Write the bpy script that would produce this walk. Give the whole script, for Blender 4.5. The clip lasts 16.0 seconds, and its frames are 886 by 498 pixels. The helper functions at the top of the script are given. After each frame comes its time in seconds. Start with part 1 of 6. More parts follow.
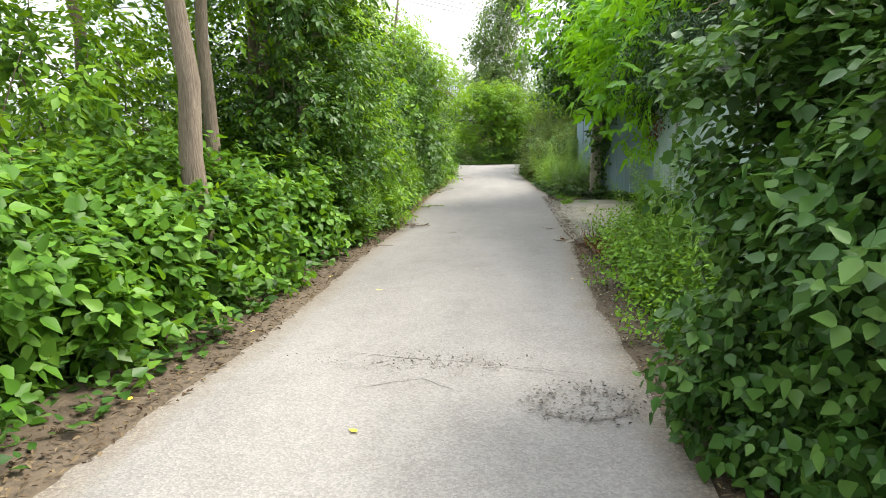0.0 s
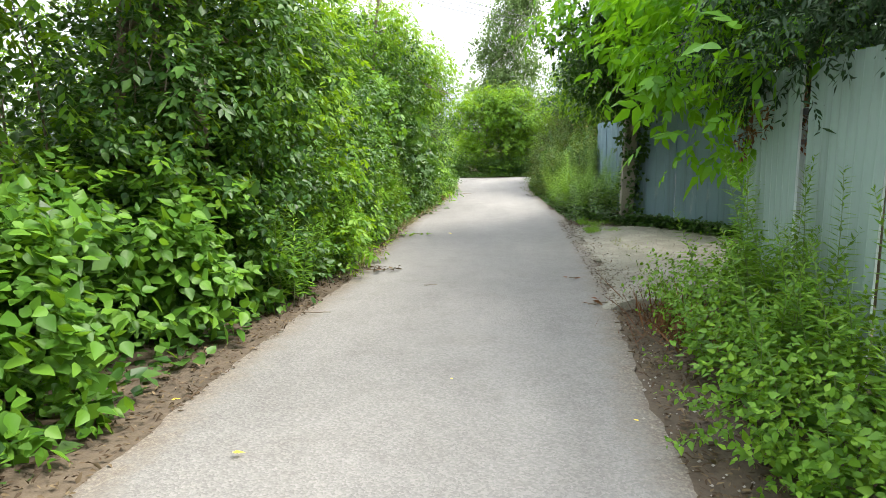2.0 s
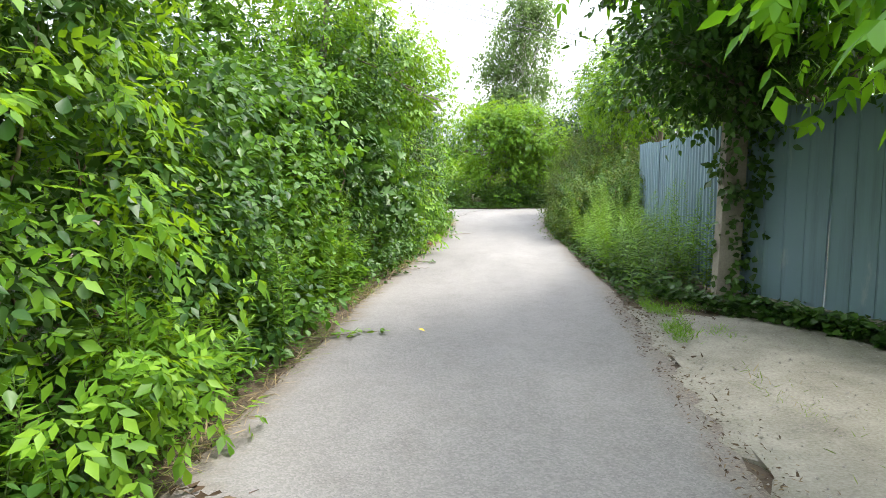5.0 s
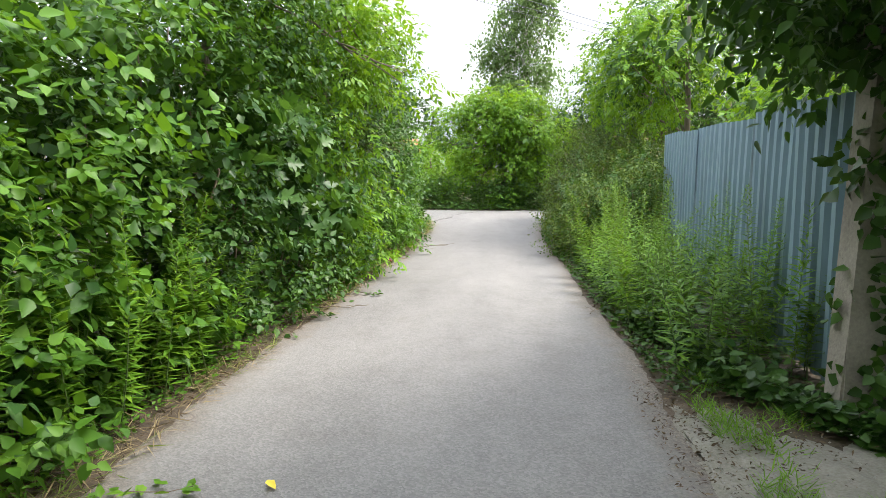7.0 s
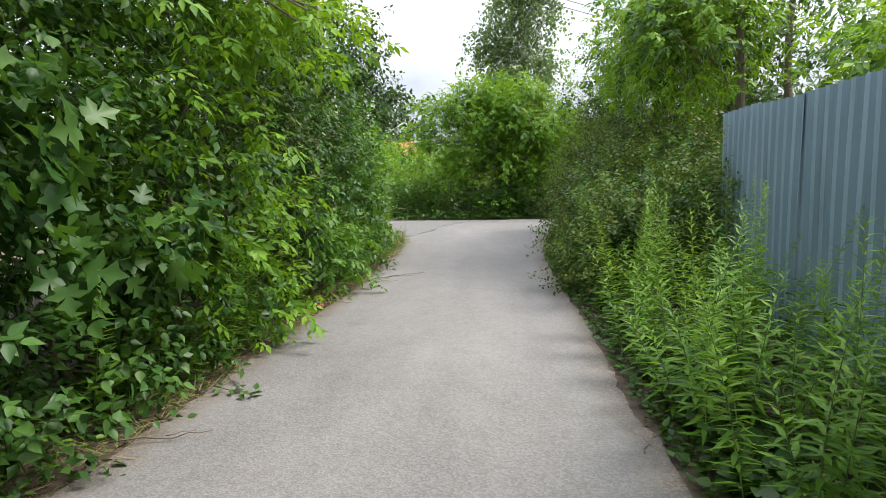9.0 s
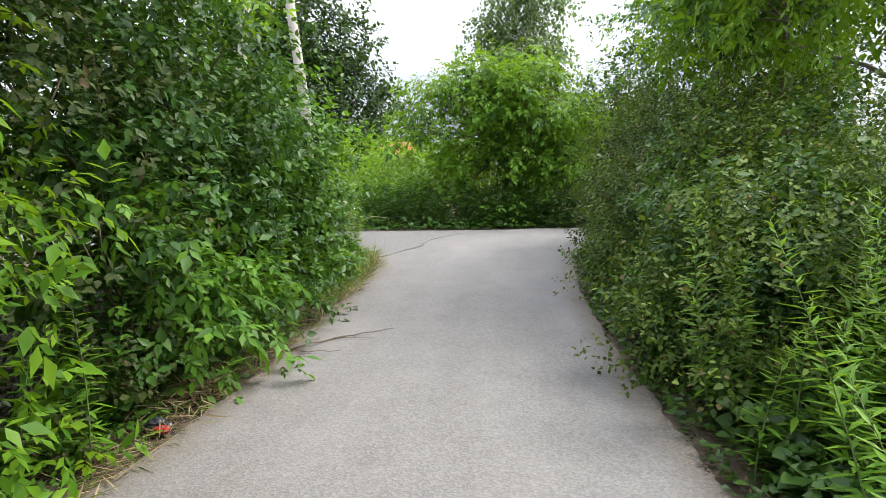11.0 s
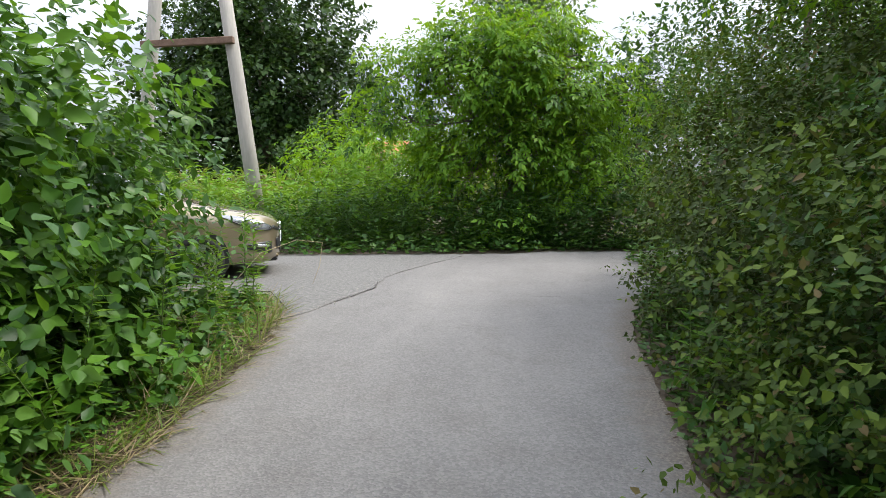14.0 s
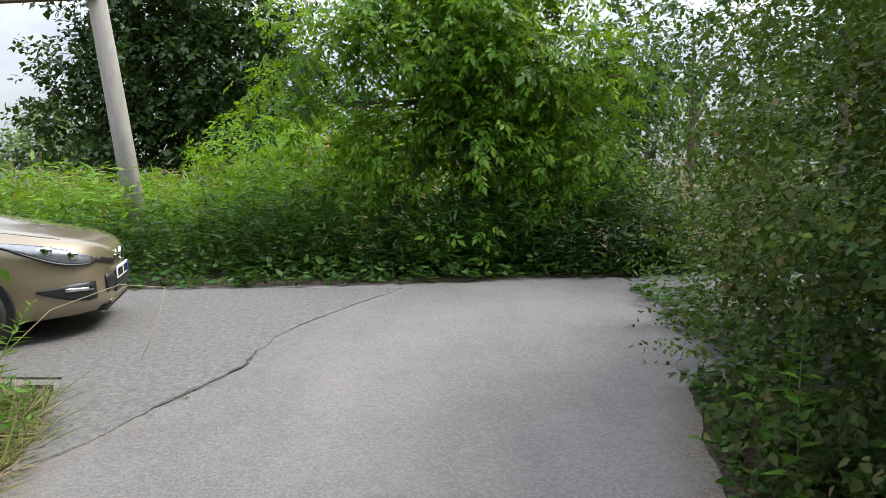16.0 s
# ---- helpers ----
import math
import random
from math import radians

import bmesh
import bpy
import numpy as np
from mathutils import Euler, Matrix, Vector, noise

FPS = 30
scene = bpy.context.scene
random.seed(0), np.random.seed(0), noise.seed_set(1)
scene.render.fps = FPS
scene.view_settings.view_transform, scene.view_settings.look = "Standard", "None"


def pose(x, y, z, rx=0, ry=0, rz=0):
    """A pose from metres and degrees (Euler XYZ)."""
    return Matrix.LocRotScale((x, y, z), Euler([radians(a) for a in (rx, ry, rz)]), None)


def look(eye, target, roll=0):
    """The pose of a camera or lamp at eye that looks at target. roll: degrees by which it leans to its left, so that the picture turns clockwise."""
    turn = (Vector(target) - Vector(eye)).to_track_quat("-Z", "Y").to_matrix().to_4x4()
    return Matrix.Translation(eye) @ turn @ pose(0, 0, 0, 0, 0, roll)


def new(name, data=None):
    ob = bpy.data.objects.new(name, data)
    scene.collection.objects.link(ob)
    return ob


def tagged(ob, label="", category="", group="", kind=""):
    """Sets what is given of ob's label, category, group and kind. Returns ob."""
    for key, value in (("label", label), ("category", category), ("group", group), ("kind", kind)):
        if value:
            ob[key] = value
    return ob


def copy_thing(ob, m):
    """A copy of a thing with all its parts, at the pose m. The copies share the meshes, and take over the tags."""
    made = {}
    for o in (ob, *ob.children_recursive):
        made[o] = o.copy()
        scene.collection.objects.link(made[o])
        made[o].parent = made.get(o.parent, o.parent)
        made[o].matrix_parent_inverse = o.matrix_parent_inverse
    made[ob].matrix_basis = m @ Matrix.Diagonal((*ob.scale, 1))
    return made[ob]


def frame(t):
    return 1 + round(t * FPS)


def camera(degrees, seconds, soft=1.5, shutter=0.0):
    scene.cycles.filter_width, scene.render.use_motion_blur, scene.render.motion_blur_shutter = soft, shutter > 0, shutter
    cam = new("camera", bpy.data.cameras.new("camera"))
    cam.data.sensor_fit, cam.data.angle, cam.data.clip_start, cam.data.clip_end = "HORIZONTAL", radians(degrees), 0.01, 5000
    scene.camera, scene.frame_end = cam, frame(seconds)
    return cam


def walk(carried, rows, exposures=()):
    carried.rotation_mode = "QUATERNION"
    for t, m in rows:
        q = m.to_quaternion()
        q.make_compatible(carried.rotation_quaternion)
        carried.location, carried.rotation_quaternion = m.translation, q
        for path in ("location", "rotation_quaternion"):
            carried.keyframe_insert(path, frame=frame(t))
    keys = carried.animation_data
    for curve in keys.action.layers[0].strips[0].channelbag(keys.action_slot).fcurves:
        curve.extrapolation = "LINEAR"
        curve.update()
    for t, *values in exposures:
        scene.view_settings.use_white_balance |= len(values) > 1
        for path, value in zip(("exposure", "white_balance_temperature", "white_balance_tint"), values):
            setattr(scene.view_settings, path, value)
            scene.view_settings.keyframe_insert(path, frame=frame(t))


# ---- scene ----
cam = camera(71.2, 16.0, soft=0.8)
PATH = [
    (0, (0.072, -0.933, 1.392), (-0.121, 1.026, 1.041), -1.2),
    (0.5, (0.142, -0.154, 1.36), (-0.058, 1.806, 1.018), -1.4),
    (1, (0.208, 0.622, 1.323), (-0.01, 2.583, 0.994), -1.7),
    (1.5, (0.194, 1.356, 1.339), (-0.026, 3.317, 1.015), -1.2),
    (2, (0.144, 2.092, 1.344), (-0.079, 4.054, 1.027), -1.1),
    (2.5, (0.124, 2.816, 1.359), (-0.1, 4.78, 1.05), -1.0),
    (3, (0.082, 3.593, 1.351), (-0.149, 5.559, 1.069), -1.0),
    (3.5, (0.052, 4.33, 1.35), (-0.183, 6.299, 1.09), -0.9),
    (4, (-0.003, 5.07, 1.366), (-0.239, 7.039, 1.111), -0.9),
    (4.2, (-0.027, 5.346, 1.379), (-0.261, 7.317, 1.136), -0.9),
    (6.3, (0.136, 8.264, 1.452), (-0.111, 10.232, 1.198), 0.2),
    (6.5, (0.164, 8.549, 1.444), (-0.081, 10.517, 1.184), 0.2),
    (7, (0.231, 9.32, 1.429), (-0.014, 11.288, 1.17), 0.2),
    (7.5, (0.312, 10.069, 1.424), (0.065, 12.037, 1.17), -0.2),
    (8, (0.39, 10.882, 1.4), (0.135, 12.849, 1.149), -0.7),
    (8.5, (0.388, 11.651, 1.409), (0.13, 13.619, 1.16), -0.8),
    (9, (0.355, 12.428, 1.385), (0.096, 14.395, 1.138), -0.9),
    (9.2, (0.308, 12.737, 1.378), (0.055, 14.705, 1.131), -0.9),
    (11.3, (0.097, 16.031, 1.3), (-0.17, 17.999, 1.062), -1.2),
    (11.5, (0.078, 16.262, 1.3), (-0.187, 18.23, 1.066), -0.7),
    (12, (0.057, 16.935, 1.3), (-0.212, 18.903, 1.065), -1.0),
    (12.5, (0.048, 17.588, 1.297), (-0.225, 19.556, 1.063), -1.0),
    (13, (0.051, 18.238, 1.292), (-0.22, 20.205, 1.056), -1.1),
    (13.5, (0.032, 18.88, 1.294), (-0.241, 20.848, 1.058), -0.9),
    (14, (0.014, 19.546, 1.272), (-0.262, 21.513, 1.036), -1.1),
    (14.5, (0.004, 20.164, 1.27), (-0.277, 22.13, 1.033), -1.2),
    (15, (0.012, 20.805, 1.257), (-0.268, 22.771, 1.018), -1.3),
    (15.5, (-0.027, 21.458, 1.282), (-0.268, 23.429, 1.043), -1.2),
    (16, (-0.053, 22.043, 1.303), (-0.199, 24.022, 1.053), -1.3),
]
walk(cam, [(t, look(eye, target, roll)) for t, eye, target, roll in PATH],
     exposures=[(0.0, 1.95, 6800, 8), (2.0, 2.05, 6600, 8), (4.0, 2.2, 6400, 10), (6.5, 2.05, 6450, 11), (9.0, 1.4, 6400, 11), (12.0, 1.5, 6350, 12), (14.5, 1.2, 6300, 11), (16.0, 1.1, 6300, 11)])

# ---- world and light: bright overcast, soft sun ----
SUN_ELEV, SUN_AZ = radians(56), radians(75)
world = bpy.data.worlds.new("overcast_sky")
scene.world = world
world.use_nodes = True
wn, wl = world.node_tree.nodes, world.node_tree.links
wn.clear()
w_out = wn.new("ShaderNodeOutputWorld")
w_bg = wn.new("ShaderNodeBackground")
w_sky = wn.new("ShaderNodeTexSky")
w_sky.sky_type = "NISHITA"
w_sky.sun_disc = False
w_sky.sun_elevation, w_sky.sun_rotation = SUN_ELEV, SUN_AZ
w_sky.air_density, w_sky.dust_density = 1.0, 3.0
w_tc = wn.new("ShaderNodeTexCoord")
w_map = wn.new("ShaderNodeMapping")
w_map.inputs["Scale"].default_value = (2.2, 2.2, 5.5)
w_noise = wn.new("ShaderNodeTexNoise")
w_noise.inputs["Scale"].default_value = 1.6
w_noise.inputs["Detail"].default_value = 5
w_ramp = wn.new("ShaderNodeValToRGB")
w_ramp.color_ramp.elements[0].position, w_ramp.color_ramp.elements[0].color = 0.36, (6.6, 7.2, 8.2, 1)
w_ramp.color_ramp.elements[1].position, w_ramp.color_ramp.elements[1].color = 0.60, (10.5, 10.8, 11.2, 1)
w_mix = wn.new("ShaderNodeMix")
w_mix.data_type = "RGBA"
w_mix.inputs[0].default_value = 0.86
wl.new(w_tc.outputs["Generated"], w_map.inputs["Vector"])
wl.new(w_map.outputs["Vector"], w_noise.inputs["Vector"])
wl.new(w_noise.outputs["Fac"], w_ramp.inputs["Fac"])
# an overcast sky is about three times brighter overhead than near the horizon
w_sep = wn.new("ShaderNodeSeparateXYZ")
wl.new(w_tc.outputs["Generated"], w_sep.inputs[0])
w_up = wn.new("ShaderNodeMapRange")
w_up.inputs["From Min"].default_value, w_up.inputs["From Max"].default_value = 0.0, 1.0
w_up.inputs["To Min"].default_value, w_up.inputs["To Max"].default_value = 0.26, 1.95
wl.new(w_sep.outputs["Z"], w_up.inputs["Value"])
w_grad = wn.new("ShaderNodeVectorMath")
w_grad.operation = "SCALE"
wl.new(w_ramp.outputs["Color"], w_grad.inputs[0])
wl.new(w_up.outputs["Result"], w_grad.inputs["Scale"])
wl.new(w_sky.outputs["Color"], w_mix.inputs[6])
wl.new(w_grad.outputs[0], w_mix.inputs[7])
wl.new(w_mix.outputs[2], w_bg.inputs["Color"])
w_bg.inputs["Strength"].default_value = 0.085
wl.new(w_bg.outputs["Background"], w_out.inputs["Surface"])

sun_data = bpy.data.lights.new("sun", "SUN")
sun_data.energy, sun_data.angle, sun_data.color = 2.3, radians(24), (1.0, 0.95, 0.85)
sun = new("sun", sun_data)
sun.matrix_world = look((0, 0, 30), Vector((0, 0, 30)) - Vector((math.sin(SUN_AZ) * math.cos(SUN_ELEV), math.cos(SUN_AZ) * math.cos(SUN_ELEV), math.sin(SUN_ELEV))))


# ---- materials ----
def nodes_of(name):
    m = bpy.data.materials.new(name)
    m.use_nodes = True
    nt = m.node_tree
    return m, nt.nodes, nt.links, nt.nodes["Principled BSDF"]


def ramp(nodes, stops):
    r = nodes.new("ShaderNodeValToRGB")
    while len(r.color_ramp.elements) < len(stops):
        r.color_ramp.elements.new(0.5)
    for e, (p, c) in zip(r.color_ramp.elements, stops):
        e.position, e.color = p, (*c, 1)
    return r


def noise_node(nodes, links, scale, detail=4.0, rough=0.55, vec=None, stretch=None):
    n = nodes.new("ShaderNodeTexNoise")
    n.inputs["Scale"].default_value, n.inputs["Detail"].default_value, n.inputs["Roughness"].default_value = scale, detail, rough
    if vec is None:
        vec = nodes.new("ShaderNodeTexCoord").outputs["Object"]
    if stretch:
        mp = nodes.new("ShaderNodeMapping")
        mp.inputs["Scale"].default_value = stretch
        links.new(vec, mp.inputs["Vector"])
        vec = mp.outputs["Vector"]
    links.new(vec, n.inputs["Vector"])
    return n


def mixed(nodes, links, a, b, fac, mode="MIX"):
    m = nodes.new("ShaderNodeMix")
    m.data_type, m.blend_type = "RGBA", mode
    for sock, v in ((m.inputs[0], fac), (m.inputs[6], a), (m.inputs[7], b)):
        if isinstance(v, bpy.types.NodeSocket):
            links.new(v, sock)
        elif isinstance(v, tuple):
            sock.default_value = (*v, 1)
        else:
            sock.default_value = v
    return m.outputs[2]


def bumped(nodes, links, bsdf, height, strength, distance):
    b = nodes.new("ShaderNodeBump")
    b.inputs["Strength"].default_value, b.inputs["Distance"].default_value = strength, distance
    links.new(height, b.inputs["Height"])
    links.new(b.outputs["Normal"], bsdf.inputs["Normal"])


def leaf_material(name, dark, mid, light, through_col, gloss=0.42, trans=0.38, sick=None):
    """Leaf blade: tone varies from blade to blade and in patches, thin enough to let light through."""
    m, nd, lk, bs = nodes_of(name)
    geo = nd.new("ShaderNodeNewGeometry")
    r = ramp(nd, [(0.0, dark), (0.55, mid), (1.0, light)])
    patch = noise_node(nd, lk, 1.3, 3)
    add = nd.new("ShaderNodeMath")
    add.operation = "MULTIPLY_ADD"
    add.inputs[1].default_value, add.inputs[2].default_value = 0.85, -0.25
    lk.new(geo.outputs["Random Per Island"], add.inputs[0])
    add2 = nd.new("ShaderNodeMath")
    add2.operation = "MULTIPLY_ADD"
    add2.inputs[1].default_value = 0.8
    lk.new(patch.outputs["Fac"], add2.inputs[0])
    lk.new(add.outputs[0], add2.inputs[2])
    lk.new(add2.outputs[0], r.inputs["Fac"])
    col = r.outputs["Color"]
    if sick:
        gt = nd.new("ShaderNodeMath")
        gt.operation = "GREATER_THAN"
        gt.inputs[1].default_value = sick[1]
        mul = nd.new("ShaderNodeMath")
        mul.operation = "FRACT"
        big = nd.new("ShaderNodeMath")
        big.operation = "MULTIPLY"
        big.inputs[1].default_value = 37.7
        lk.new(geo.outputs["Random Per Island"], big.inputs[0])
        lk.new(big.outputs[0], mul.inputs[0])
        lk.new(mul.outputs[0], gt.inputs[0])
        col = mixed(nd, lk, col, sick[0], gt.outputs[0])
    lk.new(col, bs.inputs["Base Color"])
    bs.inputs["Roughness"].default_value = gloss
    bs.inputs["Specular IOR Level"].default_value = 0.2
    tr = nd.new("ShaderNodeBsdfTranslucent")
    lk.new(mixed(nd, lk, col, through_col, 0.6), tr.inputs["Color"])
    mx = nd.new("ShaderNodeMixShader")
    mx.inputs[0].default_value = trans
    lk.new(bs.outputs[0], mx.inputs[1])
    lk.new(tr.outputs[0], mx.inputs[2])
    lk.new(mx.outputs[0], nd["Material Output"].inputs["Surface"])
    return m


LEAF = {
    "broad": leaf_material("leaf_broad", (0.028, 0.080, 0.009), (0.058, 0.145, 0.014), (0.108, 0.221, 0.026), (0.201, 0.381, 0.014), 0.45, 0.33),
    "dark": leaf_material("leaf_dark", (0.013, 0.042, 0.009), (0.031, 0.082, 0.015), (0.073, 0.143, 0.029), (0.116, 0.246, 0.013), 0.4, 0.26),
    "elder": leaf_material("leaf_pinnate", (0.037, 0.107, 0.008), (0.082, 0.190, 0.011), (0.150, 0.274, 0.018), (0.316, 0.503, 0.011), 0.48, 0.40),
    "fine": leaf_material("leaf_fine", (0.023, 0.045, 0.006), (0.050, 0.087, 0.010), (0.107, 0.156, 0.019), (0.169, 0.252, 0.013), 0.62, 0.24, sick=((0.136, 0.099, 0.043), 0.95)),
    "thorn": leaf_material("leaf_thorn", (0.018, 0.032, 0.006), (0.033, 0.051, 0.011), (0.055, 0.070, 0.015), (0.081, 0.117, 0.012), 0.68, 0.2, sick=((0.085, 0.058, 0.03), 0.97)),
    "rod": leaf_material("leaf_goldenrod", (0.045, 0.119, 0.011), (0.087, 0.193, 0.016), (0.150, 0.275, 0.024), (0.271, 0.432, 0.014), 0.48, 0.33),
    "oak": leaf_material("leaf_oak", (0.012, 0.033, 0.009), (0.026, 0.059, 0.012), (0.050, 0.092, 0.022), (0.074, 0.144, 0.012), 0.4, 0.28),
    "birch": leaf_material("leaf_birch", (0.050, 0.089, 0.030), (0.086, 0.147, 0.047), (0.135, 0.205, 0.072), (0.234, 0.347, 0.093), 0.45, 0.5),
    "walnut": leaf_material("leaf_walnut", (0.034, 0.122, 0.008), (0.075, 0.217, 0.011), (0.136, 0.321, 0.015), (0.314, 0.608, 0.012), 0.42, 0.46),
    "conifer": leaf_material("leaf_conifer", (0.010, 0.028, 0.011), (0.018, 0.045, 0.015), (0.034, 0.072, 0.020), (0.031, 0.068, 0.021), 0.6, 0.12),
    "ivy": leaf_material("leaf_ivy", (0.016, 0.042, 0.009), (0.029, 0.072, 0.012), (0.061, 0.124, 0.023), (0.101, 0.192, 0.012), 0.36, 0.28),
    "grass": leaf_material("leaf_grass", (0.055, 0.093, 0.015), (0.102, 0.149, 0.025), (0.184, 0.211, 0.055), (0.246, 0.298, 0.038), 0.5, 0.3, sick=((0.273, 0.205, 0.132), 0.80)),
    "straw": leaf_material("leaf_litter", (0.029, 0.019, 0.011), (0.063, 0.041, 0.024), (0.144, 0.107, 0.061), (0.127, 0.082, 0.039), 0.75, 0.1),
    "hay": leaf_material("leaf_hay", (0.10, 0.075, 0.04), (0.19, 0.145, 0.075), (0.30, 0.24, 0.13), (0.3, 0.22, 0.1), 0.7, 0.15),
    "dead": leaf_material("leaf_dead", (0.062, 0.025, 0.012), (0.118, 0.050, 0.022), (0.174, 0.087, 0.037), (0.186, 0.074, 0.025), 0.7, 0.2),
}


def surface(name, stops, scale, rough, bump=0.3, dist=0.01, fine=None, metal=0.0, stretch=None, spec=0.5):
    """A worn surface: colour from coarse noise broken by fine noise, with relief."""
    m, nd, lk, bs = nodes_of(name)
    a = noise_node(nd, lk, scale, 6, 0.6, stretch=stretch)
    b = noise_node(nd, lk, fine or scale * 14, 3, 0.6, stretch=stretch)
    f = nd.new("ShaderNodeMath")
    f.operation = "MULTIPLY_ADD"
    f.inputs[1].default_value = 0.45
    lk.new(b.outputs["Fac"], f.inputs[0])
    g = nd.new("ShaderNodeMath")
    g.operation = "MULTIPLY"
    g.inputs[1].default_value = 0.6
    lk.new(a.outputs["Fac"], g.inputs[0])
    lk.new(g.outputs[0], f.inputs[2])
    r = ramp(nd, stops)
    lk.new(f.outputs[0], r.inputs["Fac"])
    lk.new(r.outputs["Color"], bs.inputs["Base Color"])
    bs.inputs["Roughness"].default_value, bs.inputs["Metallic"].default_value = rough, metal
    bs.inputs["Specular IOR Level"].default_value = spec
    bumped(nd, lk, bs, f.outputs[0], bump, dist)
    return m


def asphalt_material():
    m, nd, lk, bs = nodes_of("old_asphalt")
    tc = nd.new("ShaderNodeTexCoord").outputs["Object"]
    vor = nd.new("ShaderNodeTexVoronoi")
    vor.inputs["Scale"].default_value = 95
    lk.new(tc, vor.inputs["Vector"])
    stone = ramp(nd, [(0.0, (0.075, 0.072, 0.07)), (0.5, (0.14, 0.134, 0.13)), (1.0, (0.225, 0.215, 0.205))])
    sep = nd.new("ShaderNodeSeparateColor")
    lk.new(vor.outputs["Color"], sep.inputs["Color"])
    lk.new(sep.outputs["Red"], stone.inputs["Fac"])
    blot = noise_node(nd, lk, 0.55, 6, 0.62, vec=tc, stretch=(1.6, 0.5, 1))
    dusty = ramp(nd, [(0.33, (0.128, 0.121, 0.117)), (0.5, (0.163, 0.154, 0.148)), (0.68, (0.205, 0.194, 0.184))])
    lk.new(blot.outputs["Fac"], dusty.inputs["Fac"])
    col = mixed(nd, lk, stone.outputs["Color"], dusty.outputs["Color"], 0.6)
    spots = noise_node(nd, lk, 3.1, 5, 0.7, vec=tc)
    sp = ramp(nd, [(0.0, (0.62, 0.6, 0.58)), (0.36, (0.92, 0.91, 0.9)), (0.55, (1, 1, 1)), (1.0, (1.06, 1.04, 1.0))])
    lk.new(spots.outputs["Fac"], sp.inputs["Fac"])
    col = mixed(nd, lk, col, sp.outputs["Color"], 1.0, "MULTIPLY")
    # sandy dust and crumbs gather along the broken edges
    rim = nd.new("ShaderNodeAttribute")
    rim.attribute_name = "rim"
    dust = noise_node(nd, lk, 7.0, 6, 0.7, vec=tc)
    crumb = noise_node(nd, lk, 60.0, 3, 0.7, vec=tc)
    both = nd.new("ShaderNodeMath")
    both.operation = "MULTIPLY_ADD"
    both.inputs[1].default_value = 0.5
    lk.new(crumb.outputs["Fac"], both.inputs[0])
    lk.new(dust.outputs["Fac"], both.inputs[2])
    edge = nd.new("ShaderNodeMath")
    edge.operation = "ADD"
    lk.new(both.outputs[0], edge.inputs[0])
    lk.new(rim.outputs["Fac"], edge.inputs[1])
    half = nd.new("ShaderNodeMapRange")
    half.inputs["From Min"].default_value, half.inputs["From Max"].default_value = 1.2, 1.75
    lk.new(edge.outputs[0], half.inputs["Value"])
    earth = ramp(nd, [(0.35, (0.085, 0.068, 0.054)), (0.5, (0.125, 0.105, 0.086)), (0.65, (0.185, 0.162, 0.137))])
    lk.new(crumb.outputs["Fac"], earth.inputs["Fac"])
    col = mixed(nd, lk, col, earth.outputs["Color"], half.outputs["Result"])
    lk.new(col, bs.inputs["Base Color"])
    bs.inputs["Roughness"].default_value = 0.82
    bs.inputs["Specular IOR Level"].default_value = 0.245
    grit = noise_node(nd, lk, 130, 2, 0.6, vec=tc)
    h = mixed(nd, lk, vor.outputs["Distance"], grit.outputs["Color"], 0.4)
    bumped(nd, lk, bs, h, 0.55, 0.006)
    return m


def fence_material(name, pale, deep, stain):
    """Painted sheet steel, chalky, with rain streaks running down and scattered dents."""
    m, nd, lk, bs = nodes_of(name)
    tc = nd.new("ShaderNodeTexCoord").outputs["Object"]
    a = noise_node(nd, lk, 1.1, 5, 0.6, vec=tc)
    base = mixed(nd, lk, pale, deep, a.outputs["Fac"])
    s = noise_node(nd, lk, 9, 5, 0.65, vec=tc, stretch=(1, 1, 0.06))
    sr = ramp(nd, [(0.5, (0, 0, 0)), (0.72, (1, 1, 1))])
    lk.new(s.outputs["Fac"], sr.inputs["Fac"])
    sep = nd.new("ShaderNodeMath")
    sep.operation = "MULTIPLY"
    sep.inputs[1].default_value = 0.55
    lk.new(sr.outputs["Color"], sep.inputs[0])
    col = mixed(nd, lk, base, stain, sep.outputs[0])
    w = noise_node(nd, lk, 5, 6, 0.7, vec=tc, stretch=(1, 1, 0.25))
    wr = ramp(nd, [(0.60, (0, 0, 0)), (0.68, (1, 1, 1))])
    lk.new(w.outputs["Fac"], wr.inputs["Fac"])
    wm = nd.new("ShaderNodeMath")
    wm.operation = "MULTIPLY"
    wm.inputs[1].default_value = 0.4
    lk.new(wr.outputs["Color"], wm.inputs[0])
    col = mixed(nd, lk, col, (0.36, 0.38, 0.38), wm.outputs[0])
    lk.new(col, bs.inputs["Base Color"])
    bs.inputs["Roughness"].default_value = 0.5
    bumped(nd, lk, bs, a.outputs["Fac"], 0.25, 0.05)
    return m


def plain(name, col, rough=0.5, metal=0.0, coat=0.0):
    m, nd, lk, bs = nodes_of(name)
    n = noise_node(nd, lk, 22, 4)
    r = ramp(nd, [(0.25, tuple(c * 0.86 for c in col)), (0.75, tuple(min(1, c * 1.1) for c in col))])
    lk.new(n.outputs["Fac"], r.inputs["Fac"])
    lk.new(r.outputs["Color"], bs.inputs["Base Color"])
    bs.inputs["Roughness"].default_value, bs.inputs["Metallic"].default_value = rough, metal
    bs.inputs["Coat Weight"].default_value = coat
    bs.inputs["Coat Roughness"].default_value = 0.08
    return m


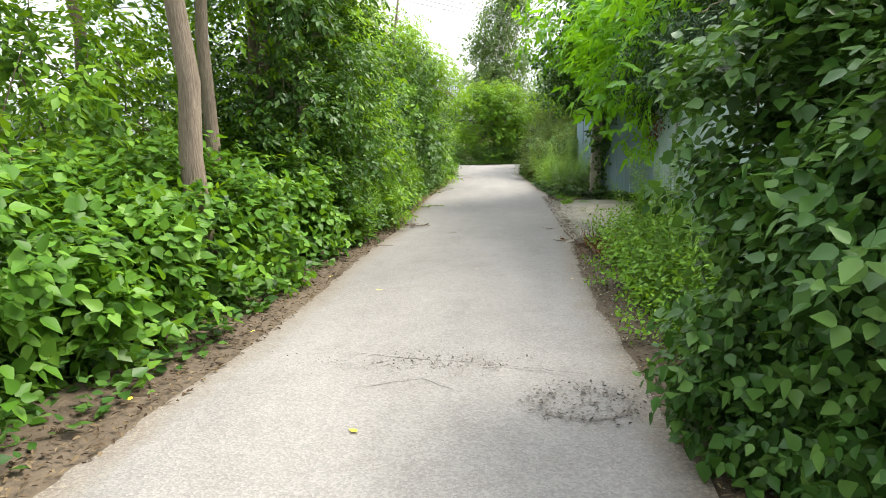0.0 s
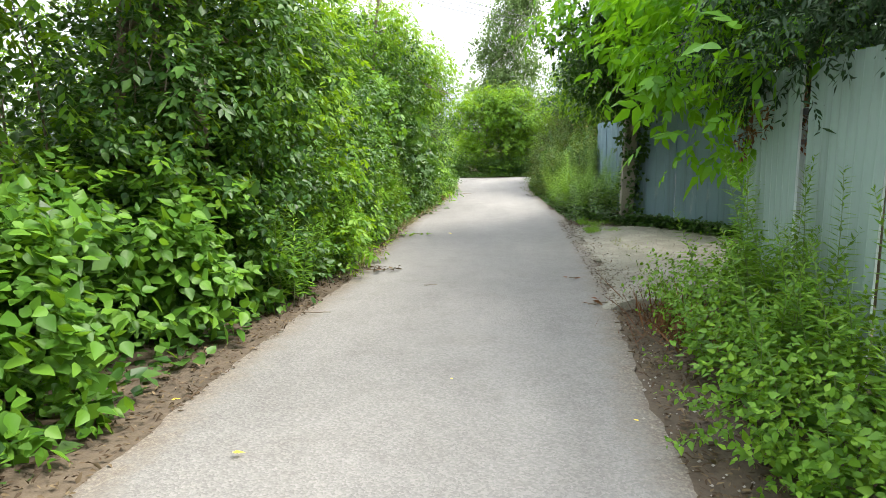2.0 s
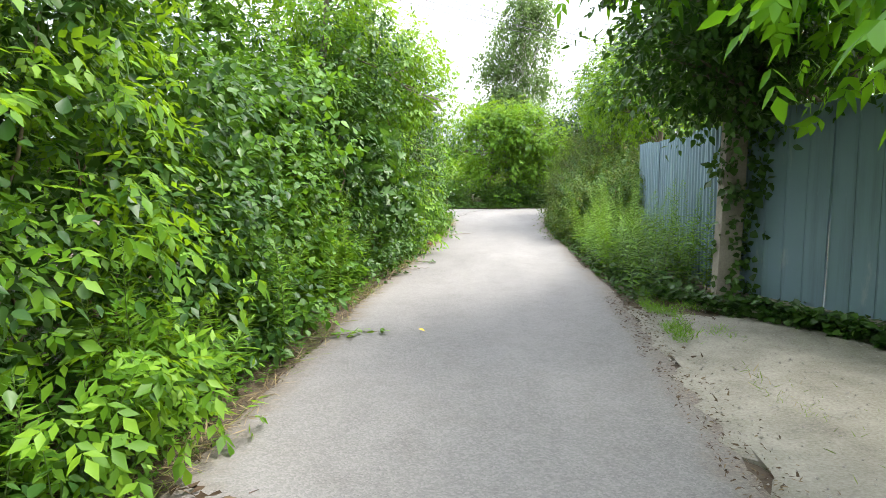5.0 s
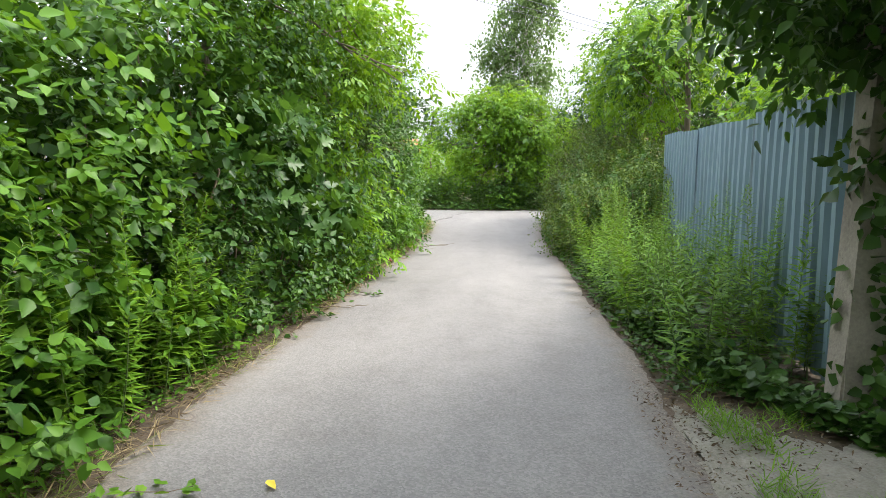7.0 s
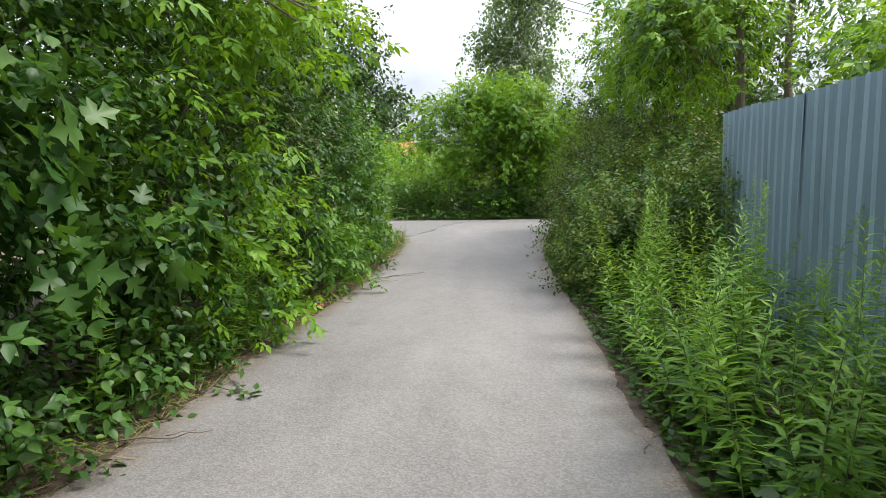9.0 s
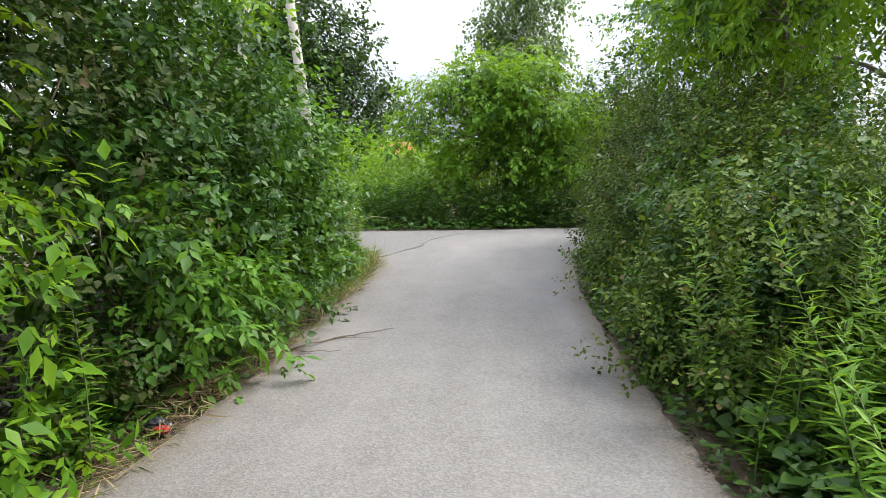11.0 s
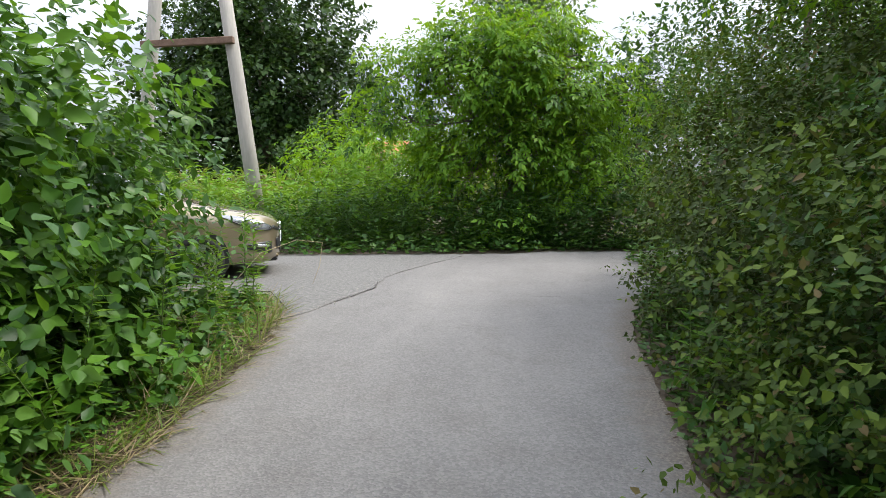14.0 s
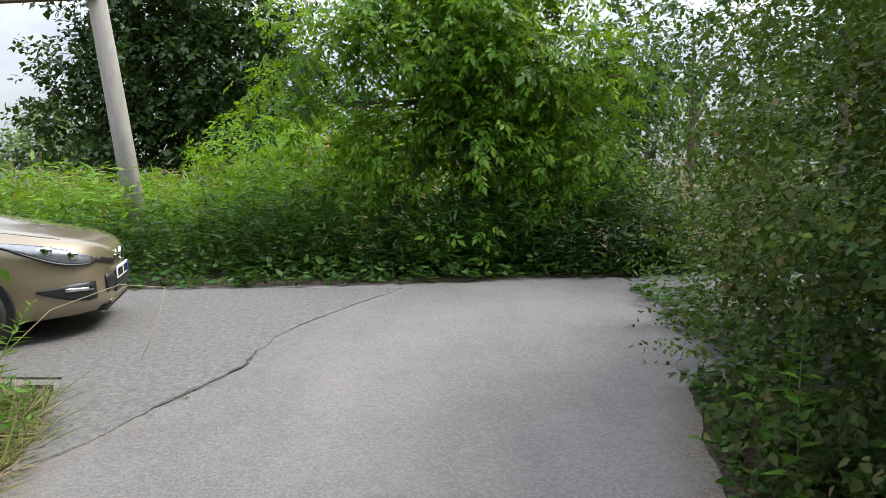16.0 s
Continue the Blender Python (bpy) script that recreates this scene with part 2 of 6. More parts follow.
M_ASPHALT = asphalt_material()
M_SOIL = surface("soil", [(0.25, (0.032, 0.024, 0.015)), (0.5, (0.065, 0.047, 0.031)), (0.8, (0.108, 0.081, 0.053))], 1.5, 0.95, 0.8, 0.03)
M_GRAVEL = surface("sandy_gravel", [(0.3, (0.085, 0.076, 0.06)), (0.48, (0.16, 0.148, 0.12)), (0.7, (0.25, 0.235, 0.20))], 2.6, 0.92, 0.9, 0.014, fine=60)
M_STONE = surface("pale_stone", [(0.3, (0.150, 0.138, 0.120)), (0.7, (0.300, 0.282, 0.252))], 20, 0.85, 0.3, 0.004)
M_CONCRETE = surface("weathered_concrete", [(0.25, (0.133, 0.114, 0.092)), (0.5, (0.226, 0.198, 0.163)), (0.8, (0.328, 0.293, 0.244))], 4.0, 0.88, 0.55, 0.012, fine=45)
M_POLE = surface("grey_pole", [(0.25, (0.2, 0.185, 0.165)), (0.55, (0.31, 0.29, 0.26)), (0.8, (0.42, 0.39, 0.35))], 3.0, 0.85, 0.4, 0.01, fine=30, stretch=(1, 1, 0.15))
M_BARK = surface("bark", [(0.25, (0.061, 0.048, 0.035)), (0.5, (0.131, 0.100, 0.075)), (0.8, (0.221, 0.180, 0.135))], 9, 0.92, 1.0, 0.03, stretch=(1, 1, 0.18), fine=60)
M_TWIG = surface("twig", [(0.3, (0.07, 0.05, 0.035)), (0.7, (0.18, 0.135, 0.09))], 12, 0.85, 0.5, 0.01)
M_STEM = plain("green_stem", (0.12, 0.17, 0.05), 0.55)
M_BIRCHBARK = surface("birch_bark", [(0.35, (0.08, 0.07, 0.06)), (0.45, (0.55, 0.53, 0.49)), (0.8, (0.68, 0.66, 0.62))], 2.5, 0.75, 0.4, 0.01, stretch=(1, 1, 3))
M_CRACK = plain("crack", (0.045, 0.04, 0.036), 0.95)
M_DAMP = surface("damp_dirt", [(0.3, (0.06, 0.052, 0.045)), (0.7, (0.13, 0.115, 0.1))], 14, 0.8, 0.6, 0.006)
M_FENCE_G = fence_material("sheet_grey_green", (0.281, 0.366, 0.337), (0.205, 0.280, 0.257), (0.140, 0.181, 0.159))
M_FENCE_B = fence_material("sheet_grey_blue", (0.189, 0.270, 0.317), (0.137, 0.206, 0.253), (0.088, 0.121, 0.143))
M_RAIL = plain("rail_steel", (0.12, 0.12, 0.12), 0.6, 0.6)
M_WIRE = plain("wire", (0.04, 0.04, 0.045), 0.6)
M_RUST = surface("rusty_steel", [(0.3, (0.08, 0.045, 0.03)), (0.7, (0.19, 0.12, 0.085))], 8, 0.85, 0.4, 0.005)


# ---- building helpers ----
rng = np.random.default_rng(7)


def mesh_from(name, verts, faces, mats, smooth=False):
    me = bpy.data.meshes.new(name)
    me.from_pydata([tuple(map(float, v)) for v in verts], [], faces)
    for m in mats if isinstance(mats, (list, tuple)) else [mats]:
        me.materials.append(m)
    if smooth:
        me.polygons.foreach_set("use_smooth", [True] * len(me.polygons))
    me.update()
    return me


def part(name, me, parent, label="", m=None):
    """One mesh object under a thing or a part."""
    if isinstance(me, bmesh.types.BMesh):
        bm, me = me, bpy.data.meshes.new(name)
        bm.to_mesh(me)
        bm.free()
    ob = new(name, me)
    ob.parent = parent
    if m is not None:
        ob.matrix_basis = m
    return tagged(ob, label)


def thing(name, x, y, z, label, category, group="", kind="", rz=0.0):
    ob = new(name)
    ob.matrix_basis = pose(x, y, z, 0, 0, rz)
    return tagged(ob, label, category, group, kind)


def box_mesh(name, sx, sy, sz, mat, bevel=0.006, centre=(0, 0, 0), segs=1):
    bm = bmesh.new()
    bmesh.ops.create_cube(bm, size=1.0)
    bmesh.ops.scale(bm, vec=(sx, sy, sz), verts=bm.verts)
    bmesh.ops.translate(bm, vec=centre, verts=bm.verts)
    if bevel > 0:
        bmesh.ops.bevel(bm, geom=list(bm.edges), offset=bevel, segments=segs, affect="EDGES")
    me = bpy.data.meshes.new(name)
    bm.to_mesh(me)
    bm.free()
    me.materials.append(mat)
    return me


def tubes_mesh(name, runs, mat, segs=7):
    """Tapered tubes: runs of (points, radii)."""
    verts, faces = [], []
    for pts, rad in runs:
        pts = [Vector(p) for p in pts]
        first = len(verts)
        for i, p in enumerate(pts):
            d = (pts[min(i + 1, len(pts) - 1)] - pts[max(i - 1, 0)]).normalized()
            side = d.cross(Vector((0.31, 0.95, 0.05))).normalized()
            up = side.cross(d)
            for k in range(segs):
                a = 2 * math.pi * k / segs
                verts.append(p + (side * math.cos(a) + up * math.sin(a)) * rad[i])
        for i in range(len(pts) - 1):
            for k in range(segs):
                a, b = first + i * segs + k, first + i * segs + (k + 1) % segs
                faces.append((a, b, b + segs, a + segs))
        faces.append(tuple(first + k for k in range(segs))[::-1])
        faces.append(tuple(first + (len(pts) - 1) * segs + k for k in range(segs)))
    return mesh_from(name, verts, faces, mat, smooth=True)


def bent(a, b, r0, r1, n=6, wob=0.06, rnd=None):
    """A wandering tapered run from a to b."""
    rnd = rnd or random
    a, b = Vector(a), Vector(b)
    ln = (b - a).length
    pts, rad = [], []
    for i in range(n + 1):
        t = i / n
        k = math.sin(math.pi * t) * wob * ln
        pts.append(a.lerp(b, t) + Vector((rnd.uniform(-k, k), rnd.uniform(-k, k), rnd.uniform(-k, k) * 0.4)))
        rad.append(r0 + (r1 - r0) * t)
    return pts, rad


def unit(v):
    return v / np.maximum(np.linalg.norm(v, axis=1, keepdims=True), 1e-9)


def raw_mesh(name, v, faces, mat):
    """One mesh out of n equal leaves: v holds n x k corners, faces the corner numbers of one leaf."""
    n, k = v.shape[:2]
    flat = np.concatenate([np.array(f) for f in faces])
    sizes = np.array([len(f) for f in faces])
    me = bpy.data.meshes.new(name)
    me.vertices.add(n * k)
    me.vertices.foreach_set("co", v.astype(np.float32).ravel())
    idx = (np.arange(n)[:, None] * k + flat[None]).astype(np.int32)
    me.loops.add(idx.size)
    me.loops.foreach_set("vertex_index", idx.ravel())
    me.polygons.add(n * len(faces))
    starts = np.concatenate([[0], np.cumsum(np.tile(sizes, n))[:-1]]).astype(np.int32)
    me.polygons.foreach_set("loop_start", starts)
    me.materials.append(mat)
    me.update(calc_edges=True)
    return me


# half outline of a five-lobed maple leaf: along the midrib, across it
PALM = ((-0.06, 0.10), (-0.02, 0.30), (0.18, 0.27), (0.30, 0.56), (0.42, 0.30), (0.50, 0.17), (0.66, 0.34), (0.74, 0.14))


def blades_mesh(name, p, d, nrm, length, width, mat, cup=0.12, hang=0.1, tip=0.68, broad=0.3, shape="oval"):
    """Leaf blades folded along the midrib: ovals of six corners, narrow kites of four, or five-lobed palms."""
    n = len(p)
    d = unit(d)
    s = unit(np.cross(d, nrm))
    u = np.cross(s, d)
    ln, wd = length[:, None], width[:, None]
    if shape == "kite":
        v = np.empty((n, 4, 3))
        h = u * (wd * cup - ln * hang * 0.4)
        v[:, 0] = p
        v[:, 1] = p + d * ln * 0.42 + s * wd * 0.5 + h
        v[:, 2] = p + d * ln - u * ln * hang
        v[:, 3] = p + d * ln * 0.42 - s * wd * 0.5 + h
        return raw_mesh(name, v, ((0, 1, 2), (0, 2, 3)), mat)
    if shape == "palm":
        m = len(PALM)
        v = np.empty((n, 2 * m + 3, 3))
        v[:, 0] = p + d * ln * 0.25 - u * ln * hang * 0.2
        v[:, 1] = p
        for i, (a, c) in enumerate(PALM):
            drop = u * (wd * cup * min(1, c * 2.5) - ln * hang * (max(a, 0) ** 1.5 + 0.5 * c))
            v[:, 2 + i] = p + d * ln * a + s * wd * c + drop
            v[:, 2 * m + 2 - i] = p + d * ln * a - s * wd * c + drop
        v[:, 2 + m] = p + d * ln - u * ln * hang
        return raw_mesh(name, v, [(0, 1 + i, 1 + (i + 1) % (2 * m + 2)) for i in range(2 * m + 2)], mat)
    if shape == "ovate":
        v = np.empty((n, 8, 3))
        v[:, 0] = p
        v[:, 4] = p + d * ln - u * ln * hang
        for i, (a, c) in enumerate(((0.10, 0.30), (0.36, 0.5), (0.70, 0.27))):
            drop = u * (wd * cup * c * 2 - ln * hang * a ** 1.5)
            v[:, 1 + i] = p + d * ln * a + s * wd * c + drop
            v[:, 7 - i] = p + d * ln * a - s * wd * c + drop
        return raw_mesh(name, v, ((0, 1, 2), (0, 2, 3, 4), (0, 4, 5, 6), (0, 6, 7)), mat)
    v = np.empty((n, 6, 3))
    v[:, 0] = p
    h1, h2 = u * (wd * cup - ln * hang * broad), u * (wd * cup * 0.6 - ln * hang * tip)
    v[:, 1] = p + d * ln * broad + s * wd * 0.5 + h1
    v[:, 2] = p + d * ln * tip + s * wd * 0.31 + h2
    v[:, 3] = p + d * ln - u * ln * hang
    v[:, 4] = p + d * ln * tip - s * wd * 0.31 + h2
    v[:, 5] = p + d * ln * broad - s * wd * 0.5 + h1
    return raw_mesh(name, v, ((0, 1, 2, 3), (0, 3, 4, 5)), mat)


def ball(n):
    return unit(rng.normal(size=(n, 3)))


# shoot length, leaves per shoot, blade length, blade width, outward, upward, droop, leaflets
SPECIES = {
    "broad": dict(shoot=0.30, k=9, l=0.092, w=0.066, out=0.7, up=0.45, droop=0.45, leaflets=1, face=0.5, shape="ovate"),
    "dark": dict(shoot=0.40, k=10, l=0.074, w=0.047, out=0.7, up=0.25, droop=0.6, leaflets=1, face=0.38, shape="ovate"),
    "elder": dict(shoot=0.42, k=5, l=0.088, w=0.036, out=0.75, up=0.35, droop=0.75, leaflets=5, face=0.42, shape="kite"),
    "fine": dict(shoot=0.40, k=13, l=0.044, w=0.027, out=0.7, up=0.45, droop=0.2, leaflets=1, face=0.4),
    "thorn": dict(shoot=0.30, k=11, l=0.048, w=0.034, out=0.7, up=0.3, droop=0.35, leaflets=1, face=0.4),
    "walnut": dict(shoot=0.42, k=4, l=0.13, w=0.06, out=0.8, up=0.1, droop=0.75, leaflets=5, face=0.5),
    "oak": dict(shoot=0.8, k=9, l=0.27, w=0.17, out=0.8, up=0.3, droop=0.2, leaflets=1, face=0.4, shape="kite"),
    "birch": dict(shoot=1.4, k=13, l=0.19, w=0.13, out=0.5, up=-0.7, droop=0.7, leaflets=1, face=0.3, shape="kite"),
    "far": dict(shoot=0.9, k=9, l=0.38, w=0.26, out=0.8, up=0.3, droop=0.3, leaflets=1, face=0.4, shape="kite"),
    "conifer": dict(shoot=0.34, k=20, l=0.062, w=0.017, out=0.9, up=-0.15, droop=0.4, leaflets=1, face=0.3, shape="kite"),
    "ivy": dict(shoot=0.22, k=7, l=0.07, w=0.065, out=0.9, up=-0.1, droop=0.7, leaflets=1, face=0.9),
    "maple": dict(shoot=0.35, k=5, l=0.15, w=0.16, out=0.8, up=0.2, droop=0.5, leaflets=1, face=0.8, shape="palm"),
}


def ground_z(x, y):
    """Height of the land: a slight rise towards the junction, low banks beside the lane."""
    t = np.clip((np.asarray(y, float) - 17) / 9, 0, 1)
    z = 0.13 * t * t * (3 - 2 * t)
    return z


# inner leaves of brighter kinds take the dark leaf colour, imitating deep interior shade
INNER_SHADE = {"elder": LEAF["dark"], "broad": LEAF["dark"], "fine": LEAF["dark"], "thorn": LEAF["dark"]}


def crown_mesh(name, lobes, kind, shoots, origin, mat=None, keep=None, floor=0.04, scale=1.0, spread=(0.55, 1.06), cull=0.55, shape=None):
    """Foliage: shoots rooted in a thick uneven skin over overlapping lobes, each carrying its leaves."""
    sp = SPECIES[kind]
    lob = np.array(lobes, float)
    area = (lob[:, 3] * lob[:, 4] + lob[:, 4] * lob[:, 5] + lob[:, 3] * lob[:, 5])
    pick = rng.choice(len(lob), size=int(shoots * 2.1), p=area / area.sum())
    c, r = lob[pick, :3], lob[pick, 3:6]
    dirs = ball(len(pick))
    ph = rng.uniform(0, 6.28, (len(lob), 3))[pick]
    lump = 1 + 0.13 * np.sin(5 * dirs[:, 0] + ph[:, 0]) + 0.12 * np.sin(6 * dirs[:, 1] + ph[:, 1]) + 0.12 * np.sin(7 * dirs[:, 2] + ph[:, 2])
    depth = rng.uniform(spread[0], spread[1], len(pick)) ** 0.8
    p = c + dirs * r * (depth * lump)[:, None]
    # growth gathers in clumps half a metre or so across, with hollows between them
    g = p / max(1.0, sp["shoot"] / 0.4)
    clump = np.sin(7.3 * g[:, 0] + 2.1 * np.sin(3.9 * g[:, 1])) + np.sin(8.1 * g[:, 1] + 1.7 * np.sin(4.7 * g[:, 2])) + np.sin(8.9 * g[:, 2] + 1.9 * np.sin(4.3 * g[:, 0]))
    p = p + dirs * np.minimum(r, 0.8) * (0.115 * clump)[:, None]
    ok = p[:, 2] > ground_z(p[:, 0], p[:, 1]) + floor
    for lb in lob:
        ok &= ((((p - lb[:3]) / lb[3:6]) ** 2).sum(1) > cull**2)
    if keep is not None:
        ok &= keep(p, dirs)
    ok &= rng.random(len(p)) < np.clip(0.75 + 0.45 * clump, 0.12, 1.0)
    p, dirs = p[ok][:shoots], dirs[ok][:shoots]
    n, k = len(p), sp["k"]
    sd = unit(dirs * sp["out"] + np.array([0, 0, sp["up"]]) + rng.normal(size=(n, 3)) * 0.38)
    ln = sp["shoot"] * scale * rng.uniform(0.55, 1.25, n)
    t = (np.arange(k) + rng.uniform(0.1, 0.9, (n, k))) / k
    q = p[:, None] + sd[:, None] * (ln[:, None] * t)[..., None]
    q[..., 2] -= 0.25 * ln[:, None] * t**2 * sp["droop"]
    az = np.arange(k)[None] * 2.4 + rng.uniform(0, 6.28, (n, 1))
    a1 = unit(np.cross(sd, np.array([0.2, 0.1, 1.0])))
    a2 = np.cross(sd, a1)
    ld = (a1[:, None] * np.cos(az)[..., None] + a2[:, None] * np.sin(az)[..., None]) * 0.9 + sd[:, None] * 0.55
    ld = ld + rng.normal(size=ld.shape) * 0.22
    ld[..., 2] -= sp["droop"] * 0.75
    nr = np.broadcast_to(np.array([0, 0, 1.0]) * (1.25 - sp["face"]) + dirs[:, None] * sp["face"], ld.shape) + rng.normal(size=ld.shape) * 0.3
    q, ld, nr = q.reshape(-1, 3), unit(ld.reshape(-1, 3)), unit(nr.reshape(-1, 3))
    size = scale * np.clip(rng.normal(1, 0.24, len(q)), 0.45, 1.6)
    # leaves at the foot of a shoot sit on short stalks
    if sp["leaflets"] == 1:
        pp, dd, nn, ss = q + ld * (0.3 * sp["w"] * size)[:, None], ld, nr, size
    else:
        side = unit(np.cross(ld, nr))
        stalk = (sp["l"] * 1.7 * size)[:, None]
        pp, dd, nn, ss = [], [], [], []
        for at, sg, f in ((1.0, 0, 1.1), (0.78, 1, 0.95), (0.78, -1, 0.95), (0.42, 1, 0.85), (0.42, -1, 0.85)):
            pp.append(q + ld * stalk * at)
            dl = ld * (1.0 if sg == 0 else 0.62) + side * sg * 0.72 + rng.normal(size=ld.shape) * 0.1
            dl[:, 2] -= 0.22
            dd.append(unit(dl))
            nn.append(nr + rng.normal(size=nr.shape) * 0.2)
            ss.append(size * f)
        pp, dd, nn, ss = np.concatenate(pp), np.concatenate(dd), np.concatenate(nn), np.concatenate(ss)
    return blades_mesh(name, pp - np.array(origin), dd, unit(nn), sp["l"] * ss, sp["w"] * ss * rng.uniform(0.85, 1.15, len(ss)) * (1.12 if sp.get("shape") == "kite" else 1.0), mat or LEAF[kind], shape=shape or sp.get("shape", "oval"))


def plant(name, label, category, foot, lobes, kind, shoots, group="", stems=None, trunk=None, mat=None, keep=None, floor=0.04, scale=1.0, bark=None, spread=(0.55, 1.06), crown_name="foliage", cull=0.55, tufts=0, core=0):
    """A shrub or tree standing at foot: its wood and its crown."""
    x, y = foot
    z = float(ground_z(x, y))
    ob = thing(name, x, y, z - 0.02, label, category, group)
    o = Vector((x, y, z - 0.02))
    stem_lobes = lobes
    if tufts:
        rt = random.Random(int(abs(x * 53 + y * 71) * 10))
        extra = []
        for _ in range(tufts):
            lb = rt.choice(lobes)
            v = Vector((rt.uniform(-1, 1), rt.uniform(-1, 1), rt.uniform(-0.4, 1))).normalized()
            r = rt.uniform(0.16, 0.34)
            extra.append((lb[0] + v.x * lb[3] * 1.02, lb[1] + v.y * lb[4] * 1.02, lb[2] + v.z * lb[5] * 1.02, r, r, r * rt.uniform(0.7, 1.5)))
        lobes = list(lobes) + extra
    rnd = random.Random(int(abs(x * 91 + y * 37) * 10))
    runs = []
    if trunk:
        top, r0, r1 = trunk
        main = bent((0, 0, 0), Vector(top) - o, r0, r1, 9, 0.008, rnd)
        runs.append(main)
        for lb in stem_lobes:
            i = rnd.randint(4, 8)
            s = main[0][i]
            e = Vector(lb[:3]) - o
            if (e - s).length > 0.3:
                runs.append(bent(s, e, main[1][i] * 0.4, 0.008, 6, 0.07, rnd))
                for _ in range(2):
                    e2 = e + Vector((rnd.uniform(-1, 1) * lb[3], rnd.uniform(-1, 1) * lb[4], rnd.uniform(-0.3, 1) * lb[5])) * 0.75
                    runs.append(bent(s.lerp(e, 0.6), e2, main[1][i] * 0.25, 0.006, 5, 0.08, rnd))
    else:
        for lb in stem_lobes:
            for _ in range(stems or 1):
                s = Vector((rnd.uniform(-0.25, 0.25), rnd.uniform(-0.25, 0.25), 0))
                e = Vector((lb[0] + rnd.uniform(-0.5, 0.5) * lb[3], lb[1] + rnd.uniform(-0.5, 0.5) * lb[4], lb[2] + rnd.uniform(0, 0.8) * lb[5])) - o
                runs.append(bent(s, e, 0.012 + 0.004 * (e - s).length, 0.004, 6, 0.08, rnd))
    if trunk:
        part("trunk", tubes_mesh("trunk", runs[:1], bark or M_BARK, 10), ob)
        for run in runs[1:]:
            part("limb", tubes_mesh("limb", [run], bark or M_BARK, 6), ob)
    else:
        for run in runs:
            part("stem", tubes_mesh("stem", [run], M_TWIG, 5), ob)
    part(crown_name, crown_mesh("leaves", lobes, kind, shoots, o, mat, keep, floor, scale, spread, cull), ob)
    # a dense core of larger leaves, coloured darker to deepen the crown's inner shade
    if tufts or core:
        part("inner_shade_foliage", crown_mesh("inner_shade_leaves", stem_lobes, kind, core or max(60, shoots // 4), o, INNER_SHADE.get(kind), None, floor, scale * 1.2, (0.2, 0.66), 0.0, "kite"), ob)
    return ob


def layered(cx, cy, z0, z1, rx, ry, n, seed, r=(0.4, 0.7), flat=0.5):
    """Lobes of a crown built up of separate flattened sprays, widest below the middle."""
    rt = random.Random(seed)
    out = []
    for i in range(n):
        t = (i + rt.random()) / n
        w = math.sin(math.pi * (0.18 + 0.74 * t)) ** 0.7
        a = rt.uniform(0, 6.28)
        q = rt.uniform(0.25, 1.0) ** 0.6
        k = rt.uniform(*r)
        out.append((cx + math.cos(a) * rx * w * q, cy + math.sin(a) * ry * w * q, z0 + (z1 - z0) * t, k, k, k * flat))
    return out


def smooth_step(a, b, v):
    t = np.clip((np.asarray(v, float) - a) / (b - a), 0, 1)
    return t * t * (3 - 2 * t)


# ---- ground, lane and junction ----
LANE_L = ([-12, 1, 3, 6, 9, 13, 17, 20, 22, 23.5, 24.6, 25.4], [-1.85, -1.84, -1.66, -1.62, -1.57, -1.72, -1.68, -1.64, -1.70, -1.82, -2.1, -2.6])
LANE_R = ([-12, 1, 4, 7, 9, 12, 14, 16, 18, 20, 22, 24, 25.4], [0.95, 0.92, 0.84, 0.95, 1.12, 1.16, 1.12, 1.0, 0.9, 0.76, 0.66, 0.76, 1.0])


def edge_l(y):
    return np.interp(y, *LANE_L)


def edge_r(y):
    return np.interp(y, *LANE_R)


def build_ground():
    xs = np.unique(np.concatenate([[-3000, -600, -150, -60, -30, -16], np.linspace(-9, 9, 121), [16, 30, 60, 150, 600, 3000]]))
    ys = np.unique(np.concatenate([[-3000, -600, -150, -40, -15], np.linspace(-9, 34, 200), [40, 50, 70, 110, 200, 600, 3000]]))
    gx, gy = np.meshgrid(xs, ys)
    z = ground_z(gx, gy)
    inside = (gx > edge_l(gy) + 0.12) & (gx < edge_r(gy) - 0.12) & (gy < 25.3)
    cross = (gy > 25.45) & (gy < 28.45) & (np.abs(gx) < 44)
    rough = 0.018 * np.sin(gx * 7.1 + np.sin(gy * 5)) * np.cos(gy * 6.3) + 0.012 * np.sin(gx * 17 + gy * 11)
    bank = 0.05 * smooth_step(0.1, 0.8, edge_l(gy) - gx) + 0.04 * smooth_step(0.15, 0.8, gx - edge_r(gy)) * (gy < 25)
    near = np.abs(gx) < 12
    z = z + np.where(inside | cross, -0.035, np.where(near, rough * 0.6 - 0.012 + bank, -0.02))
    ny, nx = gx.shape
    v = np.stack([gx, gy, z], -1).reshape(-1, 3)
    f = [(j * nx + i, j * nx + i + 1, (j + 1) * nx + i + 1, (j + 1) * nx + i) for j in range(ny - 1) for i in range(nx - 1)]
    me = mesh_from("ground", v, f, M_SOIL, smooth=True)
    tagged(new("ground", me), "dark soil with dirt verges beside the lane", "ground", kind="structure")


build_ground()


